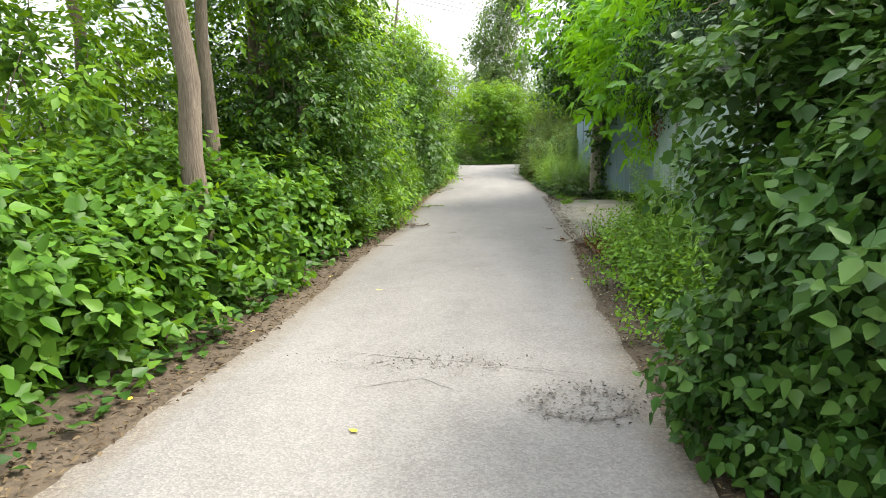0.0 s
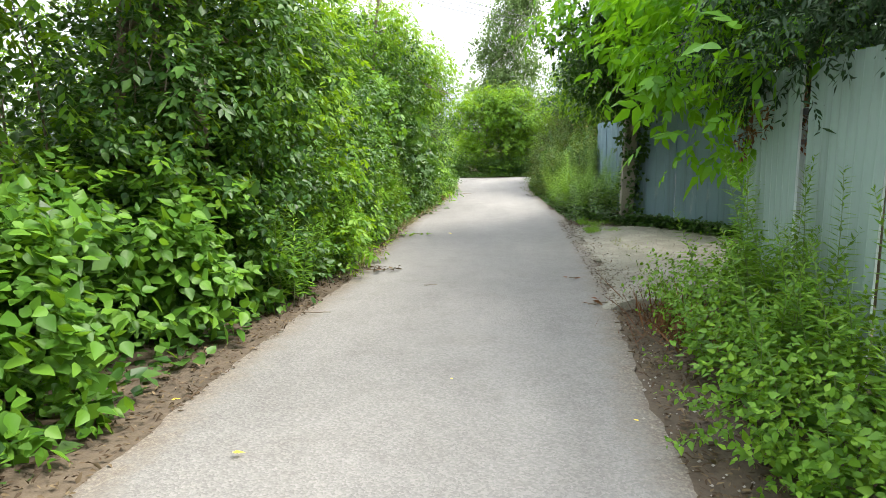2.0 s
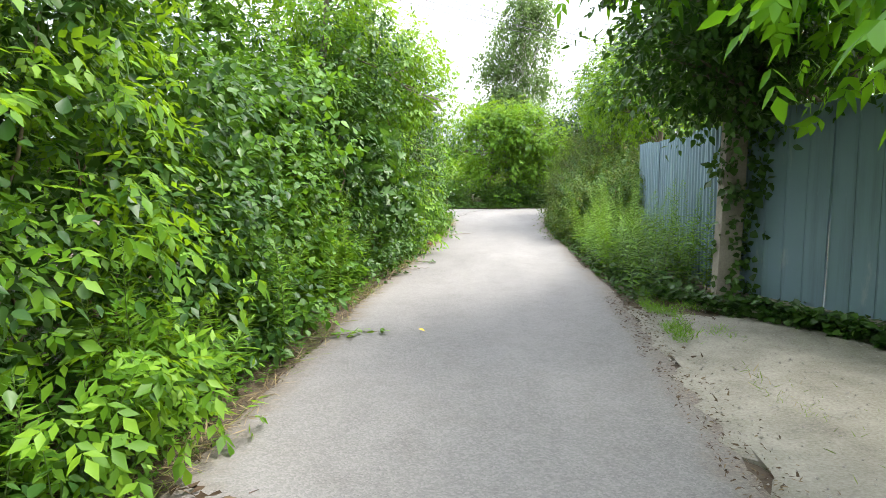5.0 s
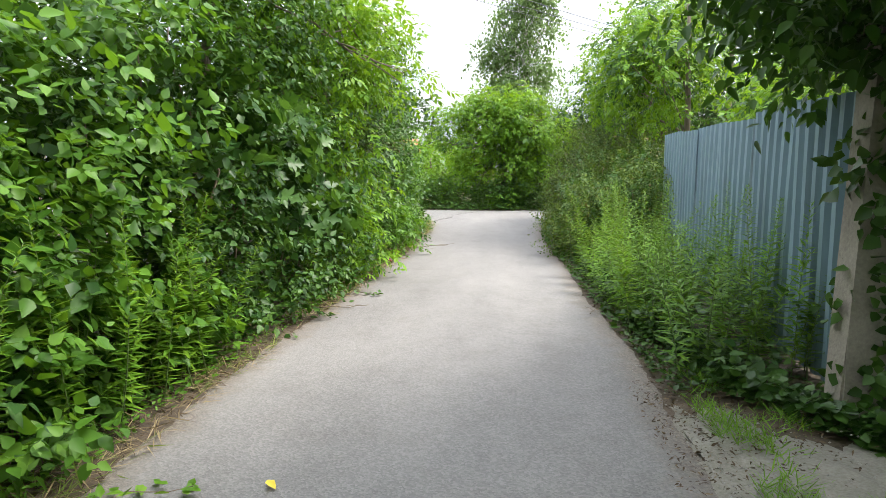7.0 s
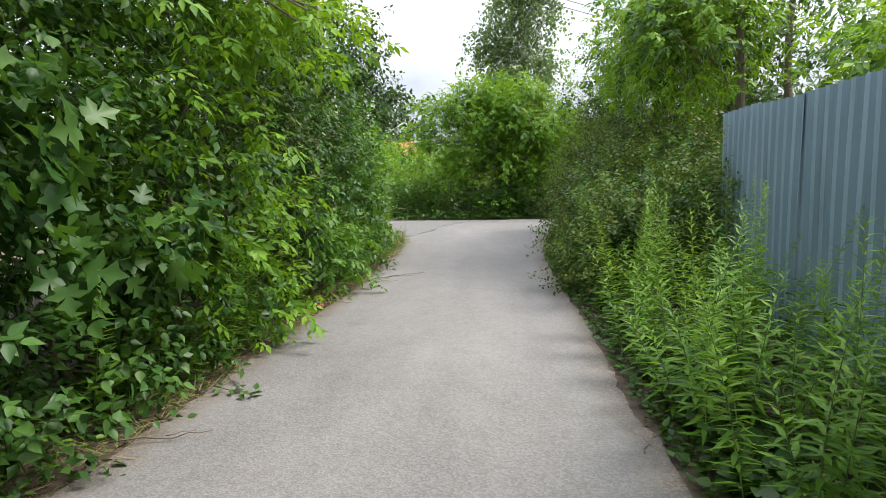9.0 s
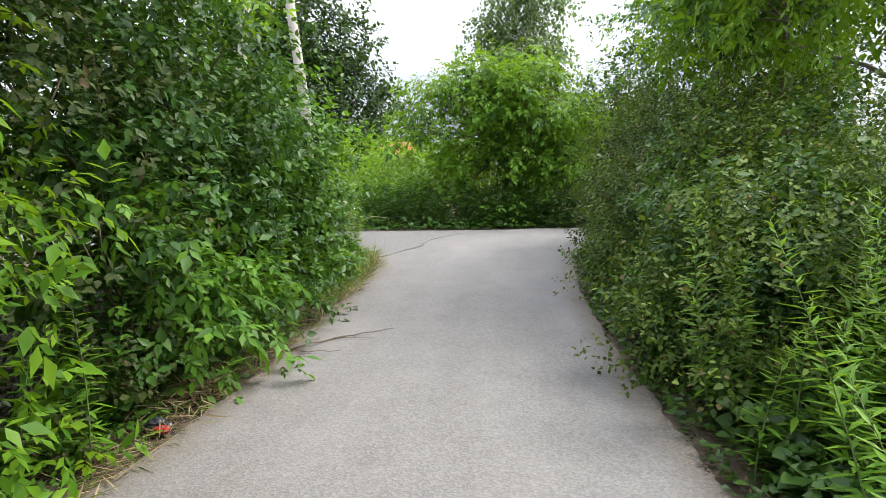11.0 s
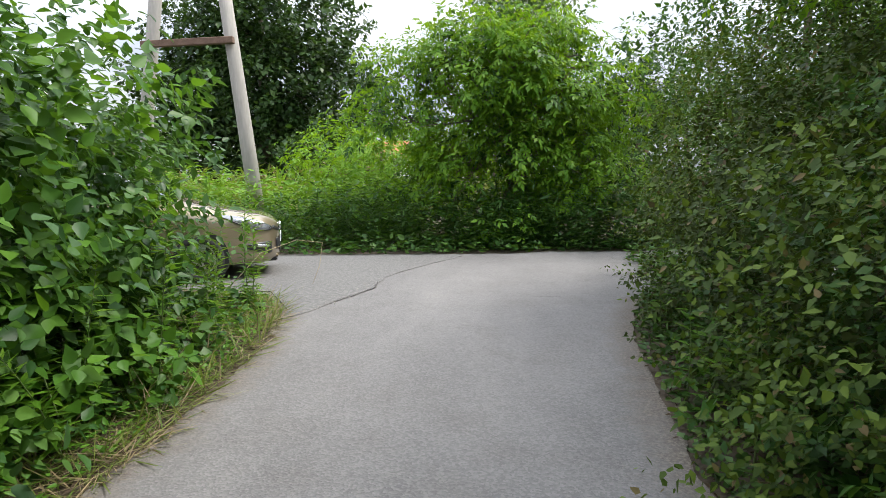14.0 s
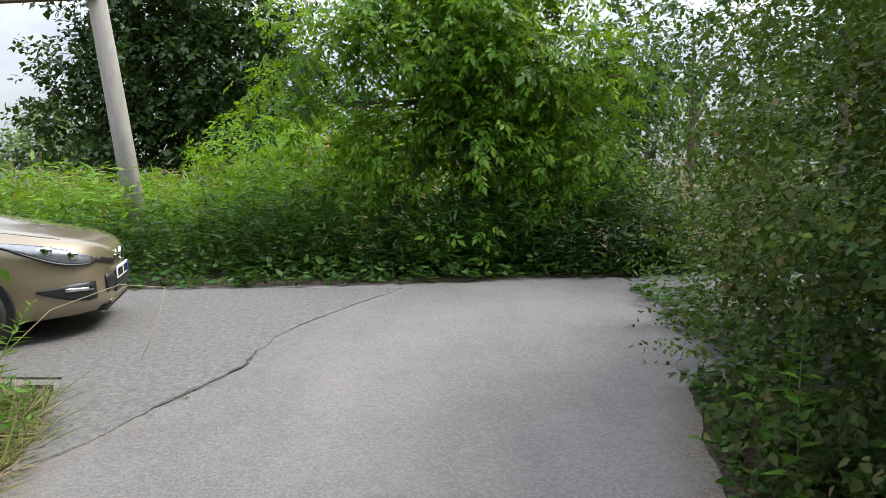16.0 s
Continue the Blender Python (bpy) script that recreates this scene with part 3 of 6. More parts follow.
def strip_mesh(name, rows, mat, thick=0.05):
    """A slab from rows of equal length, with a skirt all round."""
    n, k = len(rows), len(rows[0])
    v = [p for row in rows for p in row]
    f = [(j * k + i, j * k + i + 1, (j + 1) * k + i + 1, (j + 1) * k + i) for j in range(n - 1) for i in range(k - 1)]
    rim = [i for i in range(k)] + [j * k + k - 1 for j in range(1, n)] + [(n - 1) * k + i for i in range(k - 2, -1, -1)] + [j * k for j in range(n - 2, 0, -1)]
    base = len(v)
    v += [(v[i][0], v[i][1], v[i][2] - thick) for i in rim]
    m = len(rim)
    f += [(rim[(i + 1) % m], rim[i], base + i, base + (i + 1) % m) for i in range(m)]
    return mesh_from(name, v, f, mat, smooth=False)


def build_lane():
    rows = []
    for y in np.arange(-11.0, 25.31, 0.06):
        wob = lambda s: 0.02 * math.sin(y * 1.7 + s) + 0.03 * noise.noise((y * 2.7, s * 5, 0)) + 0.028 * noise.noise((y * 9.0, s * 7, 3))
        a, b = float(edge_l(y)) + wob(0.4), float(edge_r(y)) + wob(2.1)
        row = []
        for i in range(25):
            u = i / 24
            x = a + (b - a) * u
            rut = -0.012 * (math.exp(-((u - 0.25) / 0.1) ** 2) + math.exp(-((u - 0.75) / 0.1) ** 2))
            z = float(ground_z(x, y)) + 0.008 + rut + 0.012 * math.sin(math.pi * u) + 0.004 * noise.noise((x * 1.3, y * 1.3, 0))
            row.append((x, y, z))
        rows.append(row)
    lane = strip_mesh("lane", rows, M_ASPHALT)
    rim = lane.attributes.new("rim", "FLOAT", "POINT")
    full = [max(0.0, 1.0 - min(p[0] - row[0][0], row[-1][0] - p[0]) / 0.42) for row in rows for p in row]
    rim.data.foreach_set("value", full + [1.0] * (len(lane.vertices) - len(full)))
    tagged(new("road_lane", lane), "worn pale grey asphalt lane with crumbling edges", "road", kind="structure")
    rows = []
    for y in np.linspace(25.3, 28.55, 20):
        row = []
        for x in np.concatenate([[-44, -30, -20, -13], np.linspace(-9, 9, 61), [13, 20, 30, 44]]):
            yy = y
            if y == 25.3:
                yy = y + (0.0 if edge_l(25.3) - 0.1 < x < edge_r(25.3) + 0.1 else 0.12 * math.sin(x * 2.3))
            if y > 28.5:
                yy = y + 0.06 * math.sin(x * 3.1) + 0.05 * math.sin(x * 7.3) + (0.12 * x if -4 < x < 5 else (0.6 if x >= 5 else -0.48))
            row.append((float(x), float(yy), float(ground_z(x, y)) + 0.006 + 0.004 * noise.noise((x, y, 1))))
        rows.append(row)
    tagged(new("road_junction", strip_mesh("junction", rows, M_ASPHALT)), "grey asphalt cross road at the end of the lane", "road", kind="structure")


build_lane()


def ribbon(name, pts, width, mat, label, category, lift=0.014):
    """A flat crack or seam lying on the road."""
    rnd = random.Random(len(pts) + int(pts[0][0] * 100))
    out = []
    for (x0, y0), (x1, y1) in zip(pts, pts[1:]):
        k = max(2, int(math.hypot(x1 - x0, y1 - y0) / 0.05))
        out += [(x0 + (x1 - x0) * i / k + rnd.uniform(-0.012, 0.012), y0 + (y1 - y0) * i / k + rnd.uniform(-0.012, 0.012)) for i in range(k)]
    out.append(pts[-1])
    v, f = [], []
    for i, (x, y) in enumerate(out):
        a, b = out[max(i - 1, 0)], out[min(i + 1, len(out) - 1)]
        d = Vector((b[0] - a[0], b[1] - a[1])).normalized()
        w = width * rnd.uniform(0.25, 1.0) * (0.3 if i in (0, len(out) - 1) else 1)
        z = float(ground_z(x, y)) + lift
        v += [(x - d.y * w, y + d.x * w, z + 0.008), (x + d.y * w, y - d.x * w, z + 0.008)]
        if i:
            f.append((2 * i - 2, 2 * i - 1, 2 * i + 1, 2 * i))
    tagged(new(name, mesh_from(name, v, f, mat)), label, category, kind="structure")


# ---- fences ----
def sheet_mesh(name, width, height, mat, pitch=0.16, depth=0.028, profile="trapezoid", cut=0.0):
    """One corrugated sheet, 1 mm steel, along +x, standing on z = 0."""
    xs, ds = [], []
    x = 0.0
    if profile == "trapezoid":
        while x < width - 1e-6:
            for dx, d in ((0.0, 0.0), (0.36, 0.0), (0.5, 1.0), (0.86, 1.0)):
                if x + dx * pitch <= width:
                    xs.append(x + dx * pitch)
                    ds.append(d * depth)
            x += pitch
    elif profile == "wave":
        k = int(width / pitch * 8)
        xs = [width * i / k for i in range(k)]
        ds = [depth * (0.5 - 0.5 * math.cos(2 * math.pi * xx / pitch)) for xx in xs]
    else:
        while x < width - 1e-6:
            for dx, d in ((0.0, 0.0), (0.04, 0.3), (0.5, 0.36), (0.955, 0.3), (0.965, 1.0), (0.99, 1.0)):
                xs.append(min(x + dx * pitch, width))
                ds.append(d * depth)
            x += pitch
    xs.append(width)
    ds.append(0.0)
    zs = [height * t for t in (0, 0.2, 0.4, 0.6, 0.8, 1.0)]
    v, f = [], []
    for side in (0, 1):
        for j, z in enumerate(zs):
            for i, (xx, d) in enumerate(zip(xs, ds)):
                top = z - (cut * xx / width if j == 5 else 0)
                v.append((xx, d + 0.006 * math.sin(z * 2.3 + xx * 3) + side * 0.002, top))
    k, n = len(xs), len(zs)
    for side in (0, 1):
        o = side * k * n
        for j in range(n - 1):
            for i in range(k - 1):
                q = (o + j * k + i, o + j * k + i + 1, o + (j + 1) * k + i + 1, o + (j + 1) * k + i)
                f.append(q if side == 0 else q[::-1])
    for i in range(k - 1):
        f.append(((n - 1) * k + i, (n - 1) * k + i + 1, k * n + (n - 1) * k + i + 1, k * n + (n - 1) * k + i))
        f.append((i + 1, i, k * n + i, k * n + i + 1))
    for j in range(n - 1):
        f.append((j * k, (j + 1) * k, k * n + (j + 1) * k, k * n + j * k))
        f.append(((j + 1) * k + k - 1, j * k + k - 1, k * n + j * k + k - 1, k * n + (j + 1) * k + k - 1))
    return mesh_from(name, v, f, mat)


def fence(label, a, b, heights, base, mat, width, profile, pitch, gap=0.012, depth=0.028):
    """A run of sheets from a to b with rails and posts behind; the smooth side faces the lane."""
    d = Vector((b[0] - a[0], b[1] - a[1], 0))
    ln = d.length
    rz = math.degrees(math.atan2(d.y, d.x))
    ob = thing("fence", a[0], a[1], base, label, "fence", "", "", rz)
    rnd = random.Random(int(ln * 100))
    n = max(1, round(ln / width))
    w = ln / n
    for i in range(n):
        h = heights[i % len(heights)]
        me = sheet_mesh("sheet", w - gap, h, mat, pitch, depth, profile, cut=rnd.uniform(-0.03, 0.03))
        part("sheet", me, ob, m=pose(i * w, rnd.uniform(-0.012, 0.012), rnd.uniform(-0.02, 0.02), rnd.uniform(-0.6, 0.6), rnd.uniform(-0.9, 0.9), rnd.uniform(-0.6, 0.6)))
    for z in (0.4, min(heights) - 0.3):
        part("rail", box_mesh("rail", ln, 0.035, 0.04, M_RAIL, 0.003, (ln / 2, 0.075, z)), ob, "dark steel rail")
    for i in range(n // 2 + 1):
        part("fence_post", box_mesh("fence_post", 0.05, 0.05, min(heights) - 0.05, M_RAIL, 0.004, (min(ln - 0.03, 0.03 + i * 2 * w), 0.125, min(heights) / 2 - 0.05)), ob, "dark steel post")
    return ob


# grey-green run beside the lane, then the recess with flat sheets, then the blue-grey run
fence("pale grey-green corrugated steel fence with gaps between bent sheets", (2.02, 7.35), (2.0, -5.0), (1.82, 1.84, 1.88, 1.9, 1.87), 0.03, M_FENCE_G, 0.95, "wave", 0.1, gap=0.055, depth=0.034)
fence("blue-grey flat steel sheet fence standing on a low plinth", (2.14, 13.05), (4.25, 9.35), (1.86, 1.86), 0.16, M_FENCE_B, 1.06, "seam", 0.212, gap=0.006, depth=0.02)
fence("blue-grey steel sheet fence closing the gravel recess", (4.27, 9.3), (4.2, 7.4), (1.84,), 0.12, M_FENCE_B, 1.0, "seam", 0.212, gap=0.006)
fence("grey-green sheet fence returning behind the lane fence", (4.15, 7.42), (2.1, 7.4), (1.6,), 0.05, M_FENCE_G, 1.0, "trapezoid", 0.15)
fence("blue-grey corrugated steel fence beside tall weeds", (2.42, 19.3), (2.22, 13.2), (1.86, 1.88, 1.87), 0.06, M_FENCE_B, 1.02, "trapezoid", 0.165, depth=0.042)

plinth = new("fence_plinth", box_mesh("plinth", 4.3, 0.16, 0.27, M_CONCRETE, 0.012, (2.15, 0.05, 0.07), 2))
plinth.matrix_basis = pose(2.16, 13.0, 0.0, 0, 0, math.degrees(math.atan2(-3.7, 2.11)))
tagged(plinth, "low grey concrete plinth under the sheet fence", "plinth", kind="structure")

plinth = new("fence_plinth", box_mesh("plinth", 2.3, 0.16, 0.24, M_CONCRETE, 0.012, (1.15, 0.05, 0.04), 2))
plinth.matrix_basis = pose(4.28, 9.42, 0.0, 0, 0, math.degrees(math.atan2(-1.9, -0.07)))
tagged(plinth, "low grey concrete plinth closing the gravel recess", "plinth", kind="structure")


def gravel_patch():
    """Sandy gravel in the recess between the fences."""
    rows = []
    for y in np.linspace(7.2, 13.1, 60):
        a = float(edge_r(y)) - 0.05
        b = float(np.interp(y, [7.2, 7.45, 9.3, 13.1], [1.5, 4.2, 4.3, 2.2]))
        rows.append([(a + (b - a) * i / 30 + (0.22 * noise.noise((y * 2.3, 0, 4)) + 0.12 * noise.noise((y * 9.0, 0, 8)) if i == 0 else 0), float(y),
                      float(ground_z(0, y)) + 0.02 - 0.03 * float(smooth_step(12.3, 13.0, y)) + 0.07 * float(smooth_step(0.0, 0.35, i / 30) * (1 - smooth_step(11.8, 12.9, y))) + 0.018 * noise.noise((i * 0.5, y * 3, 2)) + 0.008 * noise.noise((i * 1.7, y * 9, 5)) - (0.02 if i == 0 else 0)) for i in range(31)])
    tagged(new("gravel_drive", strip_mesh("gravel_drive", rows, M_GRAVEL, 0.08)), "pale sandy gravel in front of the fence", "gravel", kind="structure")


gravel_patch()


# ---- concrete pole with ivy, and the A-frame pole ----
def tapered_post(name, w0, d0, w1, d1, h, mat, lean=(0, 0), bevel=0.02):
    bm = bmesh.new()
    rows = []
    for j in range(11):
        t = j / 10
        w, d = w0 + (w1 - w0) * t, d0 + (d1 - d0) * t
        rows.append([bm.verts.new((sx * w / 2 + lean[0] * t, sy * d / 2 + lean[1] * t, h * t)) for sx, sy in ((-1, -1), (1, -1), (1, 1), (-1, 1))])
    for j in range(10):
        for k in range(4):
            bm.faces.new((rows[j][k], rows[j][(k + 1) % 4], rows[j + 1][(k + 1) % 4], rows[j + 1][k]))
    bm.faces.new(rows[0][::-1])
    bm.faces.new(rows[-1])
    bmesh.ops.bevel(bm, geom=[e for e in bm.edges if abs(e.verts[0].co.z - e.verts[1].co.z) > 0.01], offset=bevel, segments=2, affect="EDGES")
    me = bpy.data.meshes.new(name)
    bm.to_mesh(me)
    bm.free()
    me.materials.append(mat)
    return me


ivy_pole = thing("concrete_pole", 2.06, 12.85, 0.02, "weathered concrete pole half covered in ivy beside the fence", "utility pole")
part("shaft", tapered_post("shaft", 0.21, 0.2, 0.15, 0.15, 6.2, M_CONCRETE, (0.16, 0.1)), ivy_pole)

aframe = thing("a_frame_pole", -5.85, 30.3, 0.1, "grey concrete A-frame power pole standing in weeds", "power pole")
part("pole_leg", tubes_mesh("leg", [([(-1.5, 0, 0), (-1.16, 0, 2), (-0.08, 0, 8.7)], [0.14, 0.13, 0.09])], M_POLE, 10), aframe)
part("pole_leg", tubes_mesh("leg", [([(1.0, 0, 0), (0.8, 0, 2), (0.1, 0, 8.7)], [0.14, 0.13, 0.09])], M_POLE, 10), aframe)
part("crossbar", box_mesh("crossbar", 1.75, 0.1, 0.12, M_RUST, 0.01, (-0.13, -0.16, 3.6)), aframe, "rusty steel crossbar")
part("crossbar", box_mesh("crossbar", 2.2, 0.1, 0.1, M_RUST, 0.01, (0, -0.12, 8.3)), aframe, "rusty steel top bar")
for dx in (-0.95, 0, 0.95):
    part("insulator", tubes_mesh("insulator", [([(dx, -0.12, 8.35), (dx, -0.12, 8.42), (dx, -0.12, 8.5), (dx, -0.12, 8.58)], [0.02, 0.06, 0.06, 0.03])], plain("porcelain", (0.3, 0.2, 0.14), 0.25), 10), aframe, "brown porcelain insulator")

far_pole = thing("power_pole", 26, 60, 0.1, "distant grey power pole carrying wires", "power pole")
part("shaft", tubes_mesh("shaft", [([(0, 0, 0), (0, 0, 8.2)], [0.15, 0.1])], M_POLE, 8), far_pole)
for k, dx in enumerate((-0.95, 0.0, 0.95)):
    a, b = Vector((-5.85 + dx, 30.18, 8.55)), Vector((26 + dx * 0.8, 60, 8.2))
    pts = [a.lerp(b, i / 24) - Vector((0, 0, 0.9 * math.sin(math.pi * i / 24))) for i in range(25)]
    ob = new("overhead_wire", tubes_mesh("wire", [(pts, [0.014] * 25)], M_WIRE, 5))
    tagged(ob, "thin dark overhead power wire", "wire", "overhead wires")
    a2 = Vector((-45 + dx, 22, 8.0))
    pts = [a.lerp(a2, i / 24) - Vector((0, 0, 0.9 * math.sin(math.pi * i / 24))) for i in range(25)]
    ob = new("overhead_wire", tubes_mesh("wire", [(pts, [0.014] * 25)], M_WIRE, 5))
    tagged(ob, "thin dark overhead power wire", "wire", "overhead wires")


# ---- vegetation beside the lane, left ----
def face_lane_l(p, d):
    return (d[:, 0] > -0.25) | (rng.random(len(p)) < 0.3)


def face_lane_r(p, d):
    return (d[:, 0] < 0.3) | (rng.random(len(p)) < 0.3)


G_L, G_R = "hedgerow along the lane", "shrubs along the fence side"
# low broad-leaved growth
y = -5.5
i = 0
while y < 8.3:
    h = 0.62 + 0.06 * math.sin(i * 2.1) + max(0, (y - 4)) * 0.04
    x = float(edge_l(y)) - 1.24 + 0.06 * math.sin(i * 1.7) + 0.05 * max(0, y - 5)
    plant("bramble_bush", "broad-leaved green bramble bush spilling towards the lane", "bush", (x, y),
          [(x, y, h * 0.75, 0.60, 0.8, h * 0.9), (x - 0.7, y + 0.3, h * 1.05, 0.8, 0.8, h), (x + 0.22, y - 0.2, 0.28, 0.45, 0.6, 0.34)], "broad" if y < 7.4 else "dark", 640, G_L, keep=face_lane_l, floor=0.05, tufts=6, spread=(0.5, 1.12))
    y += 1.05
    i += 1
# taller growth behind it
for j, (x, y, hh) in enumerate(((-4.6, -3.5, 2.2), (-4.9, -0.5, 2.4), (-5.4, 2.0, 2.6), (-4.4, 3.8, 2.0), (-5.2, 5.6, 2.8), (-3.9, 6.6, 2.4), (-6.8, 4.5, 3.2), (-7.0, 0.5, 3.2), (-6.2, 8.6, 3.4), (-7.5, 12, 3.6))):
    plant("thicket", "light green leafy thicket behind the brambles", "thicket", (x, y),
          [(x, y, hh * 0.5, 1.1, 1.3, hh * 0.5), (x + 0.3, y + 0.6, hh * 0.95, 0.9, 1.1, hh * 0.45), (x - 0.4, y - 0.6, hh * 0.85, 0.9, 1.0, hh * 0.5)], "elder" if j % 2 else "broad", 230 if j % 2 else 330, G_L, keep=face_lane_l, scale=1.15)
# lane-side shrubs growing taller
HEDGE = [(-2.8, 7.6, 2.2, "dark"), (-2.7, 9.0, 2.5, "elder"), (-2.85, 10.4, 2.2, "dark"), (-2.95, 11.8, 2.1, "broad"), (-2.9, 13.1, 2.3, "broad"), (-2.75, 14.4, 2.6, "dark"),
         (-2.65, 15.7, 3.4, "dark"), (-2.6, 17.0, 3.3, "elder"), (-2.75, 18.3, 3.3, "thorn"), (-2.8, 19.5, 3.2, "dark"), (-2.75, 20.7, 2.6, "dark"), (-2.95, 21.9, 1.9, "broad"), (-3.1, 22.9, 1.5, "dark")]
for j, (x, y, hh, kind) in enumerate(HEDGE):
    s = 0.05 * math.sin(j * 2.4)
    lobes = [(x + 0.26 + s, y, 0.55, 0.64, 0.85, 0.6), (x + 0.45, y + 0.4, 0.25, 0.45, 0.6, 0.32), (x + 0.12, y + 0.35, hh * 0.42, 0.8, 0.85, 0.75), (x + 0.05 - s, y - 0.3, hh * 0.68, 0.85, 0.85, 0.75), (x + 0.1, y + 0.1, hh * 0.92, 0.8, 0.8, 0.62), (x - 0.8, y, hh * 0.75, 0.8, 0.9, 1.1)]
    n = {"dark": 980, "elder": 500, "broad": 850, "thorn": 1050}[kind]
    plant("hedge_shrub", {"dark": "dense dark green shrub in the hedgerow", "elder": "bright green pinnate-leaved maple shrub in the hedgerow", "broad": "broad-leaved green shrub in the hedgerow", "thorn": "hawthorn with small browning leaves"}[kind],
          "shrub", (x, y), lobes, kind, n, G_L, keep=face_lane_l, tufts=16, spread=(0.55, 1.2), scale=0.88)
# back row added metres deep, so no light leaks through the hedge from behind
for j in range(12):
    x, y, hh = -4.5 - 0.25 * math.sin(j * 2.2), 8.6 + j * 1.4, 2.9 + 0.4 * math.sin(j * 1.7) - (0.9 if j > 9 else 0)
    plant("thicket", "dark green leafy thicket added behind the hedgerow to block light", "thicket", (x, y),
          [(x, y, hh * 0.4, 1.1, 1.0, hh * 0.45), (x + 0.2, y + 0.3, hh * 0.85, 1.0, 1.0, hh * 0.35)], "dark", 170, G_L, scale=1.7, cull=0.2)
# big-leaved maple saplings pushing out of the hedge
for x, y, h in ((-2.15, 15.0, 1.75), (-1.95, 15.5, 1.05), (-2.05, 13.9, 1.9), (-2.0, 14.6, 1.35), (-1.95, 16.1, 0.75)):
    plant("maple_sapling", "maple sapling with large dark lobed leaves", "sapling", (x - 0.3, y), [(x, y, h, 0.3, 0.45, 0.3)], "maple", 24, "maple saplings", mat=LEAF["dark"], spread=(0.2, 1.0), cull=0.0)
plant("ash_maple_sapling", "bright yellow-green ash-leaved maple sapling at the lane edge", "sapling", (-2.3, 19.2),
      [(-2.2, 19.1, 0.85, 0.35, 0.45, 0.3), (-2.05, 19.5, 0.6, 0.35, 0.4, 0.25), (-2.05, 19.2, 0.3, 0.35, 0.5, 0.28), (-2.3, 18.7, 1.0, 0.3, 0.35, 0.2)], "elder", 130, G_L, stems=2, mat=LEAF["broad"], spread=(0.4, 1.15), cull=0.3)
# trees with trunks
for j, (x, y, top, r, lobes, kind, n) in enumerate((
        (-2.6, 4.3, (-2.68, 4.35, 5.8), 0.118, [(-3.2, 4.4, 4.3, 1.3, 1.5, 0.9), (-2.6, 5.4, 5.0, 1.3, 1.4, 0.9), (-3.6, 3.2, 5.2, 1.4, 1.5, 1.0)], "elder", 520),
        (-3.0, 5.5, (-3.05, 5.6, 5.6), 0.09, [(-3.4, 6.2, 4.0, 1.1, 1.2, 0.8), (-3.0, 6.6, 5.0, 1.2, 1.2, 0.9)], "elder", 380),
        (-2.8, 7.7, (-2.7, 7.75, 5.6), 0.085, [(-2.6, 8.4, 4.1, 1.1, 1.2, 0.8), (-2.2, 9.2, 4.8, 1.1, 1.2, 0.8)], "elder", 460),
        (-3.25, 7.95, (-3.3, 8.0, 5.6), 0.08, [(-3.6, 8.6, 4.4, 1.2, 1.2, 0.9), (-3.2, 10.0, 4.9, 1.2, 1.4, 0.9)], "elder", 460),
        (-3.6, 11.5, (-3.5, 11.6, 4.6), 0.06, [(-3.5, 11.4, 3.7, 0.7, 0.9, 0.6), (-3.3, 12.8, 3.9, 0.6, 0.8, 0.6)], "elder", 240),
        (-3.1, 15.0, (-2.5, 15.2, 5.0), 0.07, [(-2.9, 15.0, 3.9, 0.9, 1.1, 0.7), (-2.3, 16.6, 3.5, 0.8, 1.0, 0.5), (-1.75, 17.3, 2.9, 0.55, 0.6, 0.3), (-1.3, 17.2, 2.5, 0.4, 0.4, 0.2), (-2.0, 18.0, 3.2, 0.6, 0.6, 0.4)], "elder", 560),
        (-3.4, 20.6, (-3.3, 20.7, 4.2), 0.06, [(-3.0, 20.6, 2.9, 0.7, 0.8, 0.7), (-3.2, 20.9, 3.8, 0.7, 0.8, 0.6)], "elder", 330),
        (-5.5, 7.0, (-5.4, 7.0, 6.5), 0.11, [(-5.2, 7.0, 4.6, 1.8, 2.0, 1.3), (-5.4, 9.0, 5.6, 1.8, 2.0, 1.2)], "elder", 420),
        (-6.0, 1.0, (-6.0, 1.2, 6.5), 0.12, [(-5.6, 1.2, 4.8, 1.9, 2.2, 1.4), (-6.0, 3.2, 5.6, 1.8, 2.2, 1.3)], "elder", 420))):
    plant("maple_tree", "slender maple tree with brown bark rising out of the hedge", "tree", (x, y), lobes, kind, int(n * 0.75), "trees in the hedge", trunk=(top, r, r * 0.35), crown_name="crown", spread=(0.3, 1.1), cull=0.0)

plant("overhanging_maple", "maple with dark drooping sprays overhanging the hedge", "tree", (-3.5, 7.4),
      layered(-2.7, 8.0, 1.7, 4.4, 0.75, 1.7, 20, 17, (0.4, 0.65), 0.5), "elder", 620, "trees in the hedge", trunk=((-3.2, 7.6, 4.4), 0.09, 0.03), mat=LEAF["dark"], crown_name="crown", spread=(0.3, 1.1), cull=0.0)

